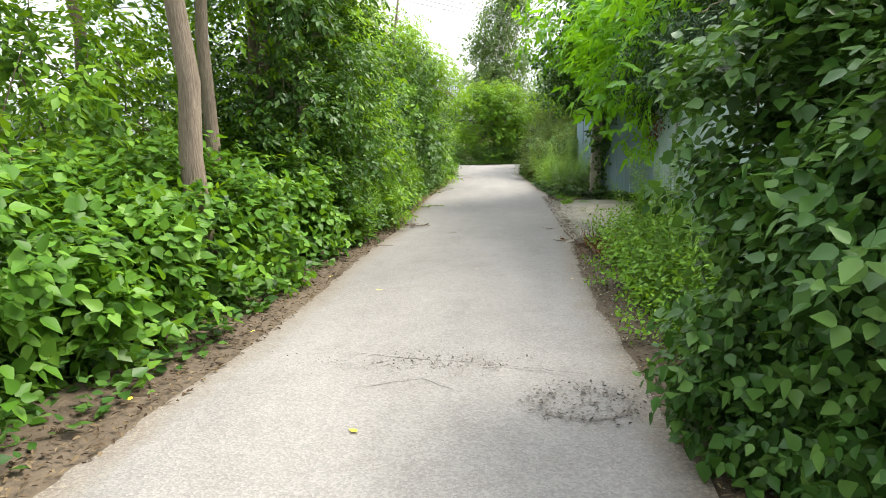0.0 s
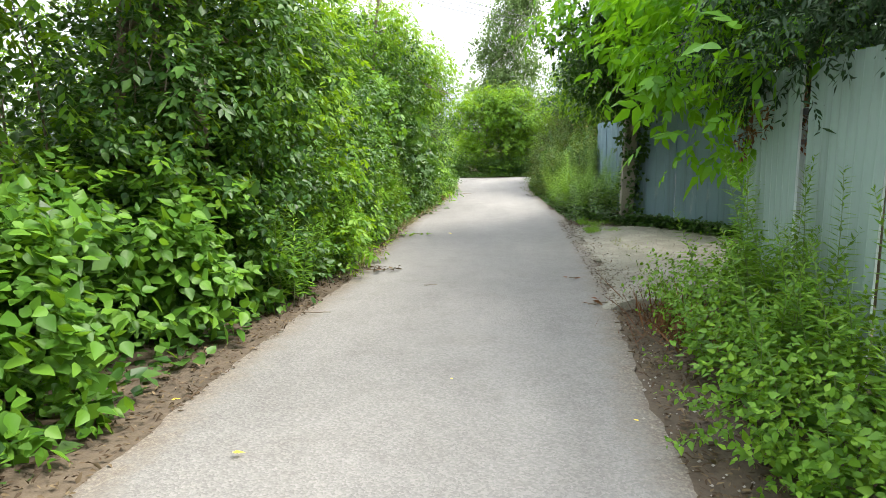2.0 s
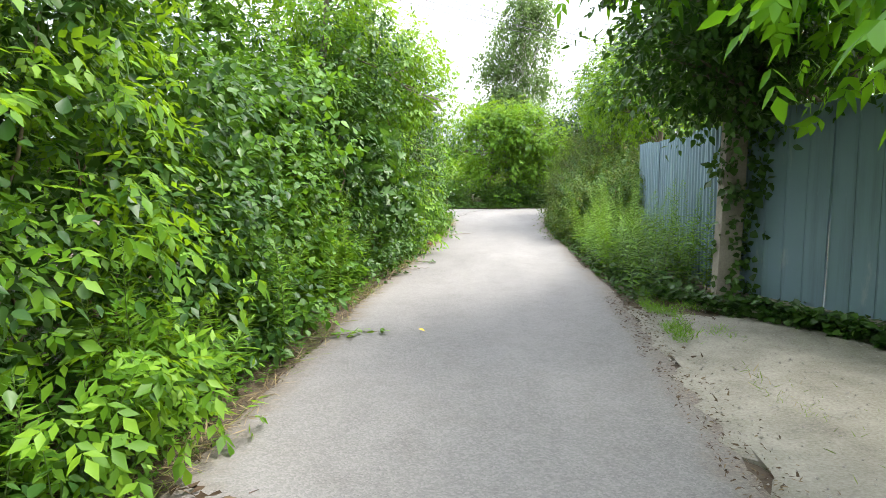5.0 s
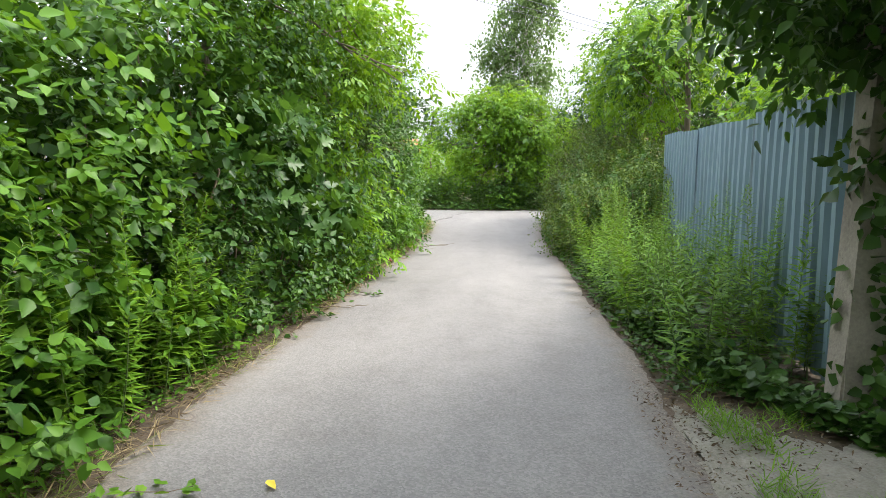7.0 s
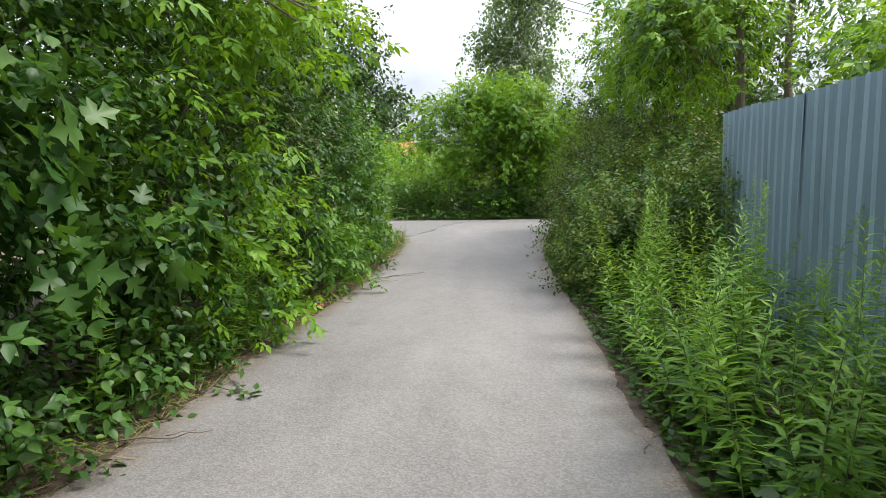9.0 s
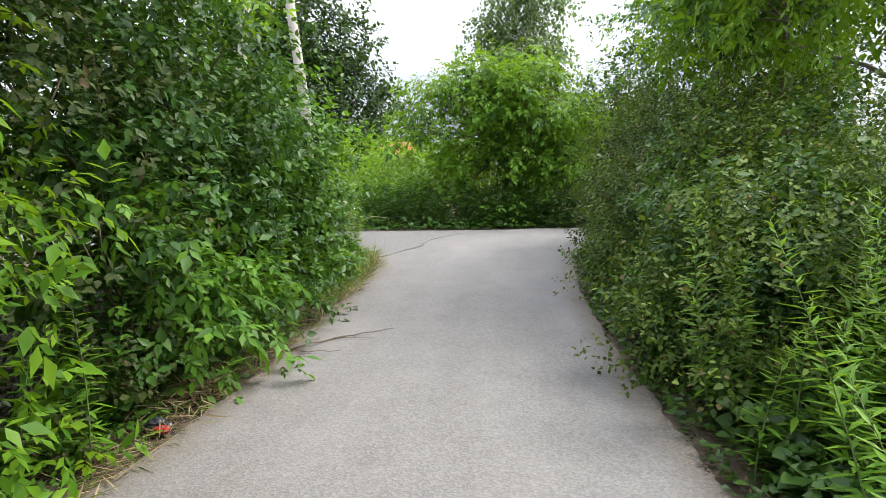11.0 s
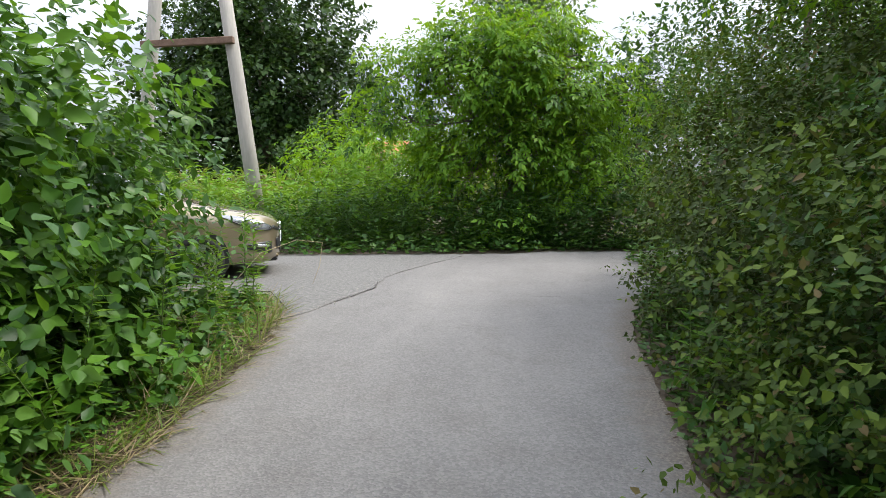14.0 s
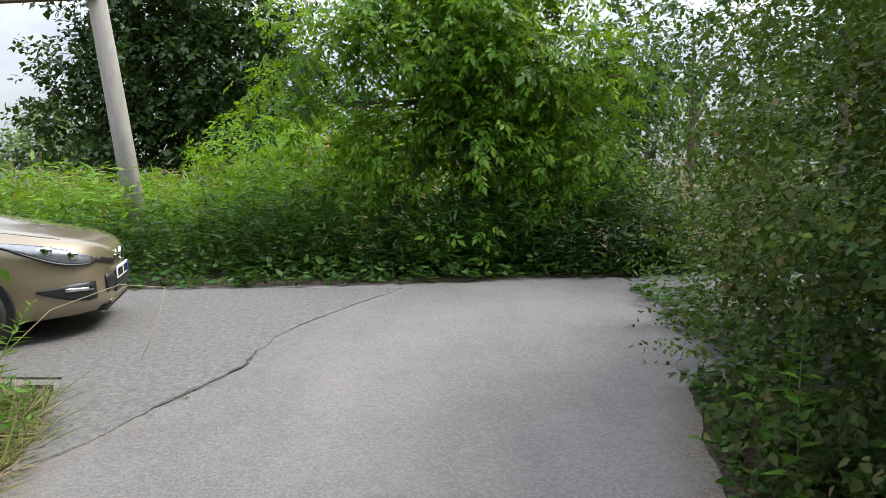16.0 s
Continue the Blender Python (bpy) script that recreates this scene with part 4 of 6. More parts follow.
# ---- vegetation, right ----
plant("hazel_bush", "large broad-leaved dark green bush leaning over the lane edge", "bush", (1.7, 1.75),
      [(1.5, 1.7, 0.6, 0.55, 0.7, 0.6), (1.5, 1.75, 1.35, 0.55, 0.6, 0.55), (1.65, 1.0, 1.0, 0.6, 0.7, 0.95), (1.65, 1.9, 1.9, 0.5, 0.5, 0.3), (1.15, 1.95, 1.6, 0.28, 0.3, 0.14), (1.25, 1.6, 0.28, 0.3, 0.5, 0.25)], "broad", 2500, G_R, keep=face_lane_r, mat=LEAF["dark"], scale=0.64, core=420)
for j in range(11):
    y = 2.3 + j * 0.5
    x = float(edge_r(y)) + 0.55 + 0.05 * math.sin(j * 2) + (0.18 if y > 5.5 else 0)
    plant("weed_clump", "green weeds growing along the foot of the fence", "weeds", (x, y), [(x + 0.05, y, 0.16, 0.34, 0.42, 0.24 + 0.08 * math.sin(j * 1.9)), (x + 0.28, y, 0.3, 0.18, 0.3, 0.2)], "fine", 150, G_R, mat=LEAF["rod"], scale=0.8)
plant("walnut_tree", "walnut tree with long bright leaflets hanging over the fence", "tree", (3.4, 9.2),
      [(2.15, 8.0, 2.55, 0.75, 0.9, 0.7), (1.98, 8.1, 1.75, 0.38, 0.5, 0.5), (1.75, 8.4, 2.2, 0.4, 0.5, 0.4), (2.1, 6.9, 2.3, 0.35, 0.5, 0.45), (2.0, 9.6, 3.2, 1.0, 1.1, 0.7), (2.6, 10.4, 3.0, 0.9, 1.0, 0.8), (1.6, 11.5, 3.6, 0.9, 1.1, 0.6), (2.6, 12.2, 3.4, 0.9, 1.0, 0.8), (3.4, 8.8, 3.8, 1.3, 1.4, 1.0), (2.4, 6.4, 3.6, 0.8, 1.0, 0.5)],
      "walnut", 900, trunk=((3.3, 9.3, 4.2), 0.14, 0.05), crown_name="crown", spread=(0.3, 1.1), cull=0.0)
plant("conifer", "dark conifer with brown dead tufts above the fence", "tree", (2.9, 6.9),
      [(2.6, 6.9, 2.4, 0.75, 0.9, 0.75), (2.8, 6.0, 2.5, 0.8, 0.9, 0.6), (2.9, 7.2, 3.2, 1.0, 1.1, 0.9), (2.75, 4.8, 2.75, 0.8, 1.0, 0.6), (2.3, 7.3, 1.95, 0.35, 0.45, 0.4), (2.1, 6.7, 2.0, 0.36, 0.6, 0.32), (2.12, 5.9, 2.15, 0.4, 0.6, 0.26), (2.2, 5.1, 2.35, 0.5, 0.8, 0.3), (2.0, 7.4, 2.3, 0.45, 0.6, 0.5), (2.2, 3.8, 2.7, 0.5, 0.9, 0.3)],
      "conifer", 2600, trunk=((2.9, 6.9, 4.4), 0.12, 0.03), crown_name="crown", spread=(0.3, 1.08), cull=0.0)
part("dead_tuft", crown_mesh("dead_tuft", [(2.2, 7.25, 1.75, 0.14, 0.2, 0.25)], "conifer", 60, (0, 0, 0), LEAF["dead"], cull=0, spread=(0.1, 1)), bpy.data.objects["conifer"], "brown dead foliage", bpy.data.objects["conifer"].matrix_basis.inverted())
plant("bush_above_fence", "dark ivy and elder crown over the concrete pole", "tree", (3.2, 12.6),
      [(2.5, 12.4, 3.2, 0.9, 1.0, 0.9), (2.35, 13.6, 2.65, 0.6, 0.9, 0.5), (1.75, 12.0, 2.95, 0.5, 0.6, 0.42), (2.45, 12.9, 2.35, 0.4, 0.5, 0.45), (1.6, 12.6, 2.3, 0.45, 0.5, 0.26), (1.3, 12.3, 2.42, 0.35, 0.4, 0.22), (2.1, 12.45, 2.25, 0.45, 0.5, 0.28), (2.35, 13.2, 2.2, 0.4, 0.6, 0.3), (1.15, 11.6, 2.85, 0.4, 0.5, 0.25), (1.9, 11.8, 2.6, 0.4, 0.5, 0.3), (2.7, 12.0, 2.6, 0.5, 0.6, 0.4), (1.9, 13.0, 2.75, 0.5, 0.5, 0.35), (2.9, 14.4, 3.3, 0.9, 1.1, 0.8), (1.9, 12.3, 3.9, 0.9, 1.0, 0.7)],
      "dark", 2300, trunk=((3.0, 12.8, 4.0), 0.11, 0.04), crown_name="crown", spread=(0.3, 1.1), cull=0.0)


def climbing_ivy():
    """Ivy on the concrete pole and over the ground round it."""
    o = Vector((2.25, 12.95, 0.02))
    ob = thing("ivy", *o, "dark green ivy climbing the concrete pole and fence foot", "ivy")
    lobes = [(2.2, 12.9, 0.4, 0.13, 0.16, 0.4), (2.22, 12.9, 1.3, 0.15, 0.2, 0.6), (2.2, 12.9, 2.1, 0.22, 0.26, 0.45), (2.14, 12.88, 2.9, 0.34, 0.34, 0.6), (2.14, 12.9, 4.0, 0.4, 0.4, 0.7)]
    part("climbing_leaves", crown_mesh("ivy_leaves", lobes, "ivy", 620, o, cull=0.3), ob)
    n = 6400
    y = rng.uniform(10.6, 19.5, n)
    inner = np.where(y < 13, np.interp(y, [10.6, 13], [3.25, 1.78]), np.interp(y, [13, 15, 19.5], [1.72, 1.35, 1.2]))
    x = inner + np.abs(rng.normal(0, 0.16, n)) - 0.14
    z = ground_z(x, y) + np.where(y < 12.4, 0.1, 0.05) + rng.uniform(0.0, 0.16, n)
    p = np.stack([x, y, z], 1) - np.array(o)
    d = ball(n) * np.array([1, 1, 0.3])
    nr = np.array([-0.3, -0.2, 1.0]) + rng.normal(size=(n, 3)) * 0.35
    s = rng.uniform(0.6, 1.3, n)
    part("creeping_leaves", blades_mesh("ivy_ground", p, d, nr, 0.07 * s, 0.065 * s, LEAF["ivy"]), ob)


climbing_ivy()

RIGHT = [(1.85, 19.4, 1.15, "fine"), (1.85, 20.4, 1.2, "broad"), (1.75, 21.5, 1.6, "fine"), (1.85, 22.6, 1.75, "thorn"), (2.0, 23.7, 1.95, "thorn"), (2.12, 24.8, 2.2, "fine"), (2.35, 25.9, 2.4, "fine")]
for j, (x, y, hh, kind) in enumerate(RIGHT):
    s = 0.06 * math.sin(j * 2.7)
    lobes = [(x - 0.22 + s, y, 0.55, 0.74, 0.8, 0.6), (x - 0.35, y + 0.3, 0.3, 0.55, 0.6, 0.35), (x - 0.1, y + 0.2, hh * 0.52, 0.78, 0.8, hh * 0.3), (x + 0.1 - s, y - 0.2, hh * 0.82, 0.7, 0.7, 0.42), (x + 0.9, y, hh * 0.85, 0.8, 0.9, 0.5), (x + 1.0, y, hh * 0.45, 0.8, 0.8, hh * 0.4)]
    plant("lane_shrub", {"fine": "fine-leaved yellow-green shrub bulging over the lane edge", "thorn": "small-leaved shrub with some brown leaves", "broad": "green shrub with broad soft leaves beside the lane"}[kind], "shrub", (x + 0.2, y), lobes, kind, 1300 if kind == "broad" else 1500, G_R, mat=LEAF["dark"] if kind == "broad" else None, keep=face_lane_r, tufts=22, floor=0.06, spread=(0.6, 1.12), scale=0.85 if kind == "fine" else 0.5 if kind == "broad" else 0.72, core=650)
for j, (x, y, top, lobes, kind, n) in enumerate((
        (3.4, 21.5, (3.2, 21.5, 4.4), [(2.7, 21.3, 3.2, 0.9, 1.1, 0.7), (3.1, 22.8, 4.2, 1.0, 1.2, 0.9), (2.3, 22.2, 3.9, 0.7, 0.8, 0.5), (2.6, 23.6, 3.3, 0.8, 0.9, 0.7), (2.2, 25.0, 3.4, 0.7, 0.8, 0.5)], "elder", 900),
        (3.6, 24.5, (3.4, 24.5, 4.6), [(3.2, 24.4, 3.5, 1.1, 1.3, 1.0), (3.8, 25.5, 4.3, 1.2, 1.3, 1.0)], "elder", 520),
        (4.4, 19.5, (4.2, 19.5, 4.4), [(4.4, 19.4, 2.5, 1.0, 1.2, 0.8), (3.8, 17.6, 2.3, 0.8, 1.1, 0.5), (4.0, 15.6, 2.3, 0.9, 1.2, 0.5)], "elder", 620),
        (4.6, 23.0, (4.4, 23.0, 6.0), [(4.4, 23.0, 4.6, 1.4, 1.6, 1.2), (4.8, 24.6, 5.6, 1.5, 1.6, 1.2), (4.6, 21.4, 3.0, 1.2, 1.4, 1.3), (4.8, 24.6, 2.8, 1.2, 1.4, 1.5)], "dark", 900),
        (4.0, 29.5, (4.0, 29.5, 6.0), [(3.4, 29.6, 3.6, 1.5, 1.4, 1.6), (4.6, 30, 5.0, 1.6, 1.4, 1.4)], "dark", 1200))):
    plant("roadside_tree", "leafy tree standing behind the shrubs", "tree", (x, y), lobes, kind, int(n * 0.7), "trees behind the shrubs", trunk=(top, 0.08, 0.03), crown_name="crown", spread=(0.3, 1.1), cull=0.0, core=160)

# ---- beyond the junction ----
plant("ash_maple", "bright green ash-leaved maple across the junction", "tree", (-0.3, 30.6),
      layered(-0.5, 30.5, 0.25, 3.55, 2.25, 1.3, 44, 5, (0.34, 0.62), 0.6) + [(-2.2, 30.3, 3.0, 0.5, 0.5, 0.3), (-1.6, 30.2, 3.35, 0.45, 0.5, 0.35), (1.35, 30.2, 3.0, 0.45, 0.5, 0.35), (1.7, 30.0, 2.4, 0.4, 0.5, 0.3), (-0.7, 30.2, 3.7, 0.5, 0.5, 0.35), (0.4, 30.3, 3.5, 0.45, 0.5, 0.35), (-2.7, 30.3, 2.2, 0.5, 0.5, 0.35), (-0.6, 30.0, 2.4, 0.55, 0.5, 0.4), (-1.4, 29.9, 2.1, 0.5, 0.5, 0.35), (-1.2, 29.9, 1.3, 0.6, 0.5, 0.45), (0.9, 29.9, 1.4, 0.55, 0.5, 0.4)],
      "elder", 1900, trunk=((-0.3, 30.6, 3.4), 0.1, 0.03), crown_name="crown", spread=(0.35, 1.1), cull=0.15, scale=1.1, core=200)
plant("birch", "tall drooping birch far beyond the junction", "tree", (0.4, 48),
      layered(0.2, 48, 3.6, 12.6, 2.7, 1.6, 40, 8, (0.5, 0.85), 1.5),
      "birch", 1250, trunk=((0.2, 48, 13.6), 0.22, 0.04), crown_name="crown", spread=(0.2, 1.1), cull=0.0, bark=M_BIRCHBARK)
plant("oak", "dark green oak tree behind the weedy field", "tree", (-13.2, 49.5),
      [(-13.2, 49.5, 6.0, 5.0, 4, 3.2), (-15.5, 49, 5.0, 3.6, 3, 2.6), (-10.4, 49, 5.0, 3.0, 3, 2.8), (-12.0, 49.5, 9.0, 3.4, 3, 2.4), (-14.6, 49.5, 8.6, 3.0, 3, 2.2), (-13, 48, 2.8, 5.6, 2.5, 1.8)],
      "oak", 3700, trunk=((-13, 49.5, 9.0), 0.45, 0.1), crown_name="crown", spread=(0.45, 1.08), cull=0.3)
for j, (x, y, hh, kind) in enumerate(((-4.5, 36, 2.4, "elder"), (-3.2, 33, 2.0, "elder"), (5, 38, 5.0, "dark"), (3.6, 41, 5.0, "oak"), (8, 36, 5, "oak"), (-8, 44, 3, "oak"))):
    plant("field_tree", "leafy young tree at the edge of the field", "tree", (x, y), [(x, y, hh * 0.45, 1.5, 1.4, hh * 0.42), (x + 0.5, y, hh * 0.8, 1.2, 1.2, hh * 0.3), (x - 0.7, y, hh * 0.7, 1.1, 1.2, hh * 0.3)], kind, 240 if kind == "elder" else 420, "trees of the field edge", trunk=((x, y, hh * 0.9), 0.09, 0.03), crown_name="crown", spread=(0.4, 1.1), cull=0.2, scale=1.5 if kind == "dark" else 1.3 if kind == "elder" else 0.8)
for j, x in enumerate(range(-75, 76, 6)):
    y = 85 + 12 * math.sin(j * 1.9)
    hh = 7 + 2.2 * math.sin(j * 2.7)
    plant("distant_tree", "hazy distant tree on the horizon", "tree", (x, y), [(x, y, hh * 0.5, 4, 3, hh * 0.5), (x + 2, y, hh * 0.75, 2.6, 2.5, hh * 0.35)], "far", 150, "distant trees", trunk=((x, y, hh * 0.8), 0.3, 0.1), mat=LEAF["oak"] if j % 3 else LEAF["birch"], crown_name="crown", scale=1.5)


# ---- goldenrod and other stalked weeds: built once, then copied ----
def stalk_plant(name, label, category, group, height, leaves, ln, wd, lean, seed, tip=True, mat=None, droop=0.22):
    rnd = random.Random(seed)
    ob = thing(name, 0, 0, 0, label, category, group)
    pts = [Vector((lean[0] * (t / 7) ** 1.8, lean[1] * (t / 7) ** 1.8, height * t / 7)) for t in range(8)]
    part("stem", tubes_mesh("stem", [(pts, [0.0045 - 0.0035 * t / 7 for t in range(8)])], M_STEM, 5), ob)
    p, d, nr, ls, ws = [], [], [], [], []
    for k in range(leaves):
        t = 0.12 + 0.88 * (k + rnd.random()) / leaves
        a = k * 2.4 + rnd.uniform(-0.4, 0.4)
        at = pts[0].lerp(pts[0], 0)
        i = min(6, int(t * 7))
        at = pts[i].lerp(pts[i + 1], t * 7 - i)
        up = 0.45 + rnd.uniform(-0.3, 0.3) + 0.9 * max(0, t - 0.75) * 4 * 0.6
        p.append(at)
        d.append((math.cos(a), math.sin(a), up - 0.25 * (t < 0.4)))
        nr.append((-0.3 * math.cos(a), -0.3 * math.sin(a), 1))
        f = (1.15 - 0.75 * max(0, t - 0.55) / 0.45) * rnd.uniform(0.75, 1.2)
        ls.append(ln * f)
        ws.append(wd * f)
    part("leaves", blades_mesh("stalk_leaves", np.array(p), np.array(d), np.array(nr, float), np.array(ls), np.array(ws), mat or LEAF["rod"], cup=0.2, hang=droop, tip=0.62, broad=0.35), ob)
    return ob


ROD = [stalk_plant("goldenrod", "bright green goldenrod stalk with narrow leaves, not yet in flower", "goldenrod", "goldenrod by the lane", h, int(n * 1.3), 0.105, 0.024, ln, s)
       for h, n, ln, s in ((1.3, 84, (0.12, 0.05), 1), (0.85, 56, (-0.16, 0.08), 2), (1.2, 78, (0.06, -0.18), 3), (0.65, 46, (0.14, 0.1), 4), (0.95, 58, (-0.05, -0.2), 5), (0.75, 50, (0.2, -0.05), 6))]
NETTLE = [stalk_plant("nettle", "green nettle stalk with toothed broad leaves", "nettle", "nettles by the lane", h, n, 0.10, 0.048, ln, s, mat=LEAF["broad"], droop=0.25)
          for h, n, ln, s in ((0.7, 26, (0.06, 0.05), 11), (0.5, 20, (-0.05, 0.06), 12))]


SETTLED = set()


def settle(kinds, spots, seed):
    """Stands copies of the given plants at the spots; the first use takes the built one itself."""
    rnd = random.Random(seed)
    for x, y in spots:
        ob = rnd.choice(kinds)
        m = pose(x, y, float(ground_z(x, y)) + 0.0, rnd.uniform(-13, 13), rnd.uniform(-13, 13), rnd.uniform(0, 360))
        if ob not in SETTLED:
            SETTLED.add(ob)
            ob.matrix_basis = m
        else:
            copy_thing(ob, m)


def spots_in(n, ylo, yhi, xin, seed, left):
    rnd = random.Random(seed)
    out = []
    for _ in range(n):
        y = rnd.uniform(ylo, yhi)
        e = float(edge_l(y)) if left else float(edge_r(y))
        off = rnd.uniform(*xin)
        out.append((e - off if left else e + off, y))
    return out


settle(ROD, spots_in(92, 13.6, 18.9, (0.32, 1.15), 5, False), 1)
settle(ROD[1:], spots_in(34, 13.2, 19.2, (0.12, 0.4), 55, False), 11)
settle(ROD, spots_in(46, 11.2, 13.7, (0.12, 0.75), 6, True), 2)
settle(ROD[1:], spots_in(32, 6.9, 11.0, (0.12, 0.55), 7, True), 3)
settle(ROD, spots_in(18, 5.8, 7.2, (0.65, 1.0), 8, False), 4)
settle(ROD[1:], spots_in(24, 3.2, 5.8, (0.45, 0.95), 81, False), 41)
settle(ROD[1:], spots_in(34, 21.0, 25.0, (0.25, 1.0), 9, True), 5)
settle(ROD[1:], spots_in(12, 15.0, 18.0, (0.1, 0.35), 10, True), 6)
settle(NETTLE, spots_in(40, 8.0, 22.5, (0.12, 0.42), 12, True), 8)
settle(NETTLE, spots_in(30, 3.0, 6.6, (0.3, 0.85), 13, False), 9)
settle(NETTLE, spots_in(18, 19.0, 24.5, (0.1, 0.3), 14, False), 10)


# ---- low cover: grass, creeping leaves, litter, field ----
def scatter(name, label, category, x, y, z, mat, ln, wd, upright, cup=0.15, hang=0.2, tip=0.68, shape="oval"):
    n = len(x)
    o = np.array([float(x.mean()), float(y.mean()), 0.0])
    d = ball(n) * np.array([1, 1, 0.25])
    d[:, 2] += upright
    nr = rng.normal(size=(n, 3)) * 0.35 + np.array([0, 0, 1.0])
    s = np.clip(rng.normal(1, 0.3, n), 0.4, 1.9)
    ob = new(name, blades_mesh(name, np.stack([x, y, z], 1) - o, d, nr, ln * s, wd * s, mat, cup, hang, tip, shape=shape))
    ob.location = o
    return tagged(ob, label, category, kind="stuff")


def verge_l(n, ylo, yhi, off, power=1.0):
    y = rng.uniform(ylo, yhi, n)
    return edge_l(y) - off[0] - (off[1] - off[0]) * rng.random(n) ** power, y


def verge_r(n, ylo, yhi, off, power=1.0):
    y = rng.uniform(ylo, yhi, n)
    return edge_r(y) + off[0] + (off[1] - off[0]) * rng.random(n) ** power, y


def clumped(x, y, keep, scale=2.2):
    v = np.sin(x * scale * 2.1 + 1.3 * np.sin(y * scale)) + np.sin(y * scale * 1.3 + 0.7)
    ok = v + rng.normal(0, 0.55, len(x)) > keep
    return x[ok], y[ok]


x, y = verge_l(5200, 8.5, 25.3, (-0.02, 0.5), 1.3)
x, y = clumped(x, y, -0.9)
scatter("verge_grass", "green and straw-coloured grass along the lane edge", "grass", x, y, ground_z(x, y) + 0.0, LEAF["grass"], 0.14, 0.006, 0.55, 0.1, 0.45)
x, y = verge_l(4200, 21.5, 25.2, (0.0, 1.2), 1.0)
scatter("corner_grass", "tall green grass at the corner of the lane", "grass", x, y, ground_z(x, y) + 0.0, LEAF["grass"], 0.2, 0.007, 0.7, 0.1, 0.5)
x, y = verge_l(6500, 8.3, 25.2, (0.08, 0.65), 1.0)
scatter("verge_herbs", "small green clover and herbs along the lane edge", "herbs", x, y, ground_z(x, y) + 0.02 + 0.22 * rng.random(len(x)) * np.clip((edge_l(y) - x) * 2, 0.1, 1), LEAF["broad"], 0.042, 0.02, 0.4)
x, y = verge_l(3600, 9.0, 24.8, (-0.06, 0.32), 1.0)
x, y = clumped(x, y, -0.3, 1.6)
scatter("dry_grass", "flattened straw-coloured dry grass along the lane edge", "dry grass", x, y, ground_z(x, y) + 0.016 + 0.02 * rng.random(len(x)), LEAF["hay"], 0.13, 0.005, 0.1, 0.1, 0.2)
x, y = rng.normal(-1.82, 0.09, 700), rng.normal(18.95, 0.2, 700)
scatter("dry_grass", "heap of dry cut grass at the lane edge", "dry grass", x, y, ground_z(x, y) + 0.02 + 0.1 * rng.random(len(x)), LEAF["hay"], 0.1, 0.006, 0.2, 0.1, 0.3)
x, y = verge_r(5200, 13.2, 25.5, (0.02, 0.5), 1.0)
scatter("verge_herbs", "small dark herbs and ivy along the asphalt edge", "herbs", x, y, ground_z(x, y) + 0.02 + 0.2 * rng.random(len(x)) * np.clip((x - edge_r(y)) * 2, 0.1, 1), LEAF["ivy"], 0.05, 0.035, 0.35)
x, y = verge_r(5200, 11.4, 13.5, (0.1, 0.6))
x, y = clumped(x, y, 0.45, 5.0)
scatter("drive_grass", "short green grass tufts on the gravel", "grass", x, y, ground_z(x, y) + 0.06, LEAF["rod"], 0.07, 0.005, 0.8)
x, y = verge_r(4200, 7.2, 11.6, (0.35, 1.5))
x, y = clumped(x, y, 0.8, 2.4)
scatter("drive_grass", "thin grass tufts among gravel", "grass", x, y, ground_z(x, y) + 0.05, LEAF["grass"], 0.06, 0.005, 0.6)
x, y = verge_l(15000, -8, 25, (0.25, 3.6), 1.4)
scatter("undergrowth", "dense low leafy undergrowth under the hedge", "undergrowth", x, y, ground_z(x, y) + 0.02 + rng.random(len(x)) ** 1.6 * np.clip((edge_l(y) - x) * 0.55, 0.05, 0.7), LEAF["dark"], 0.08, 0.055, 0.25)
x, y = verge_r(9000, 13.3, 28, (0.3, 2.2), 1.2)
scatter("undergrowth", "dense low leafy undergrowth beside the fence", "undergrowth", x, y, ground_z(x, y) + 0.02 + rng.random(len(x)) ** 1.6 * np.clip((x - edge_r(y)) * 0.6, 0.05, 0.6), LEAF["dark"], 0.075, 0.05, 0.25)
x, y = verge_r(5000, -6, 7, (0.35, 1.1), 1.2)
scatter("undergrowth", "low leafy weeds under the fence bush", "undergrowth", x, y, ground_z(x, y) + 0.02 + rng.random(len(x)) ** 1.6 * np.clip((x - edge_r(y)) * 0.5, 0.05, 0.4), LEAF["broad"], 0.07, 0.045, 0.25)
x, y = verge_l(8000, -8, 8.5, (-0.04, 0.75), 0.9)
scatter("leaf_litter", "dry brown leaf litter on the dirt verge", "litter", x, y, ground_z(x, y) + 0.014 + rng.random(len(x)) * 0.008, LEAF["straw"], 0.034, 0.014, 0.03, 0.25, 0.2)
x, y = verge_l(4200, 8.5, 24.5, (-0.03, 0.3), 0.9)
scatter("leaf_litter", "dry straw and leaf litter along the asphalt edge", "litter", x, y, ground_z(x, y) + 0.014 + rng.random(len(x)) * 0.008, LEAF["straw"], 0.05, 0.006, 0.04, 0.2, 0.2)
x, y = verge_r(3000, 0.5, 7.4, (0.0, 0.5), 0.9)
scatter("leaf_litter", "brown leaf litter and broken stalks on the bare dirt strip", "litter", x, y, ground_z(x, y) + 0.014 + rng.random(len(x)) * 0.008, LEAF["straw"], 0.034, 0.01, 0.05, 0.25, 0.2)
x, y = verge_r(4200, -6, 25, (0.0, 0.4), 0.9)
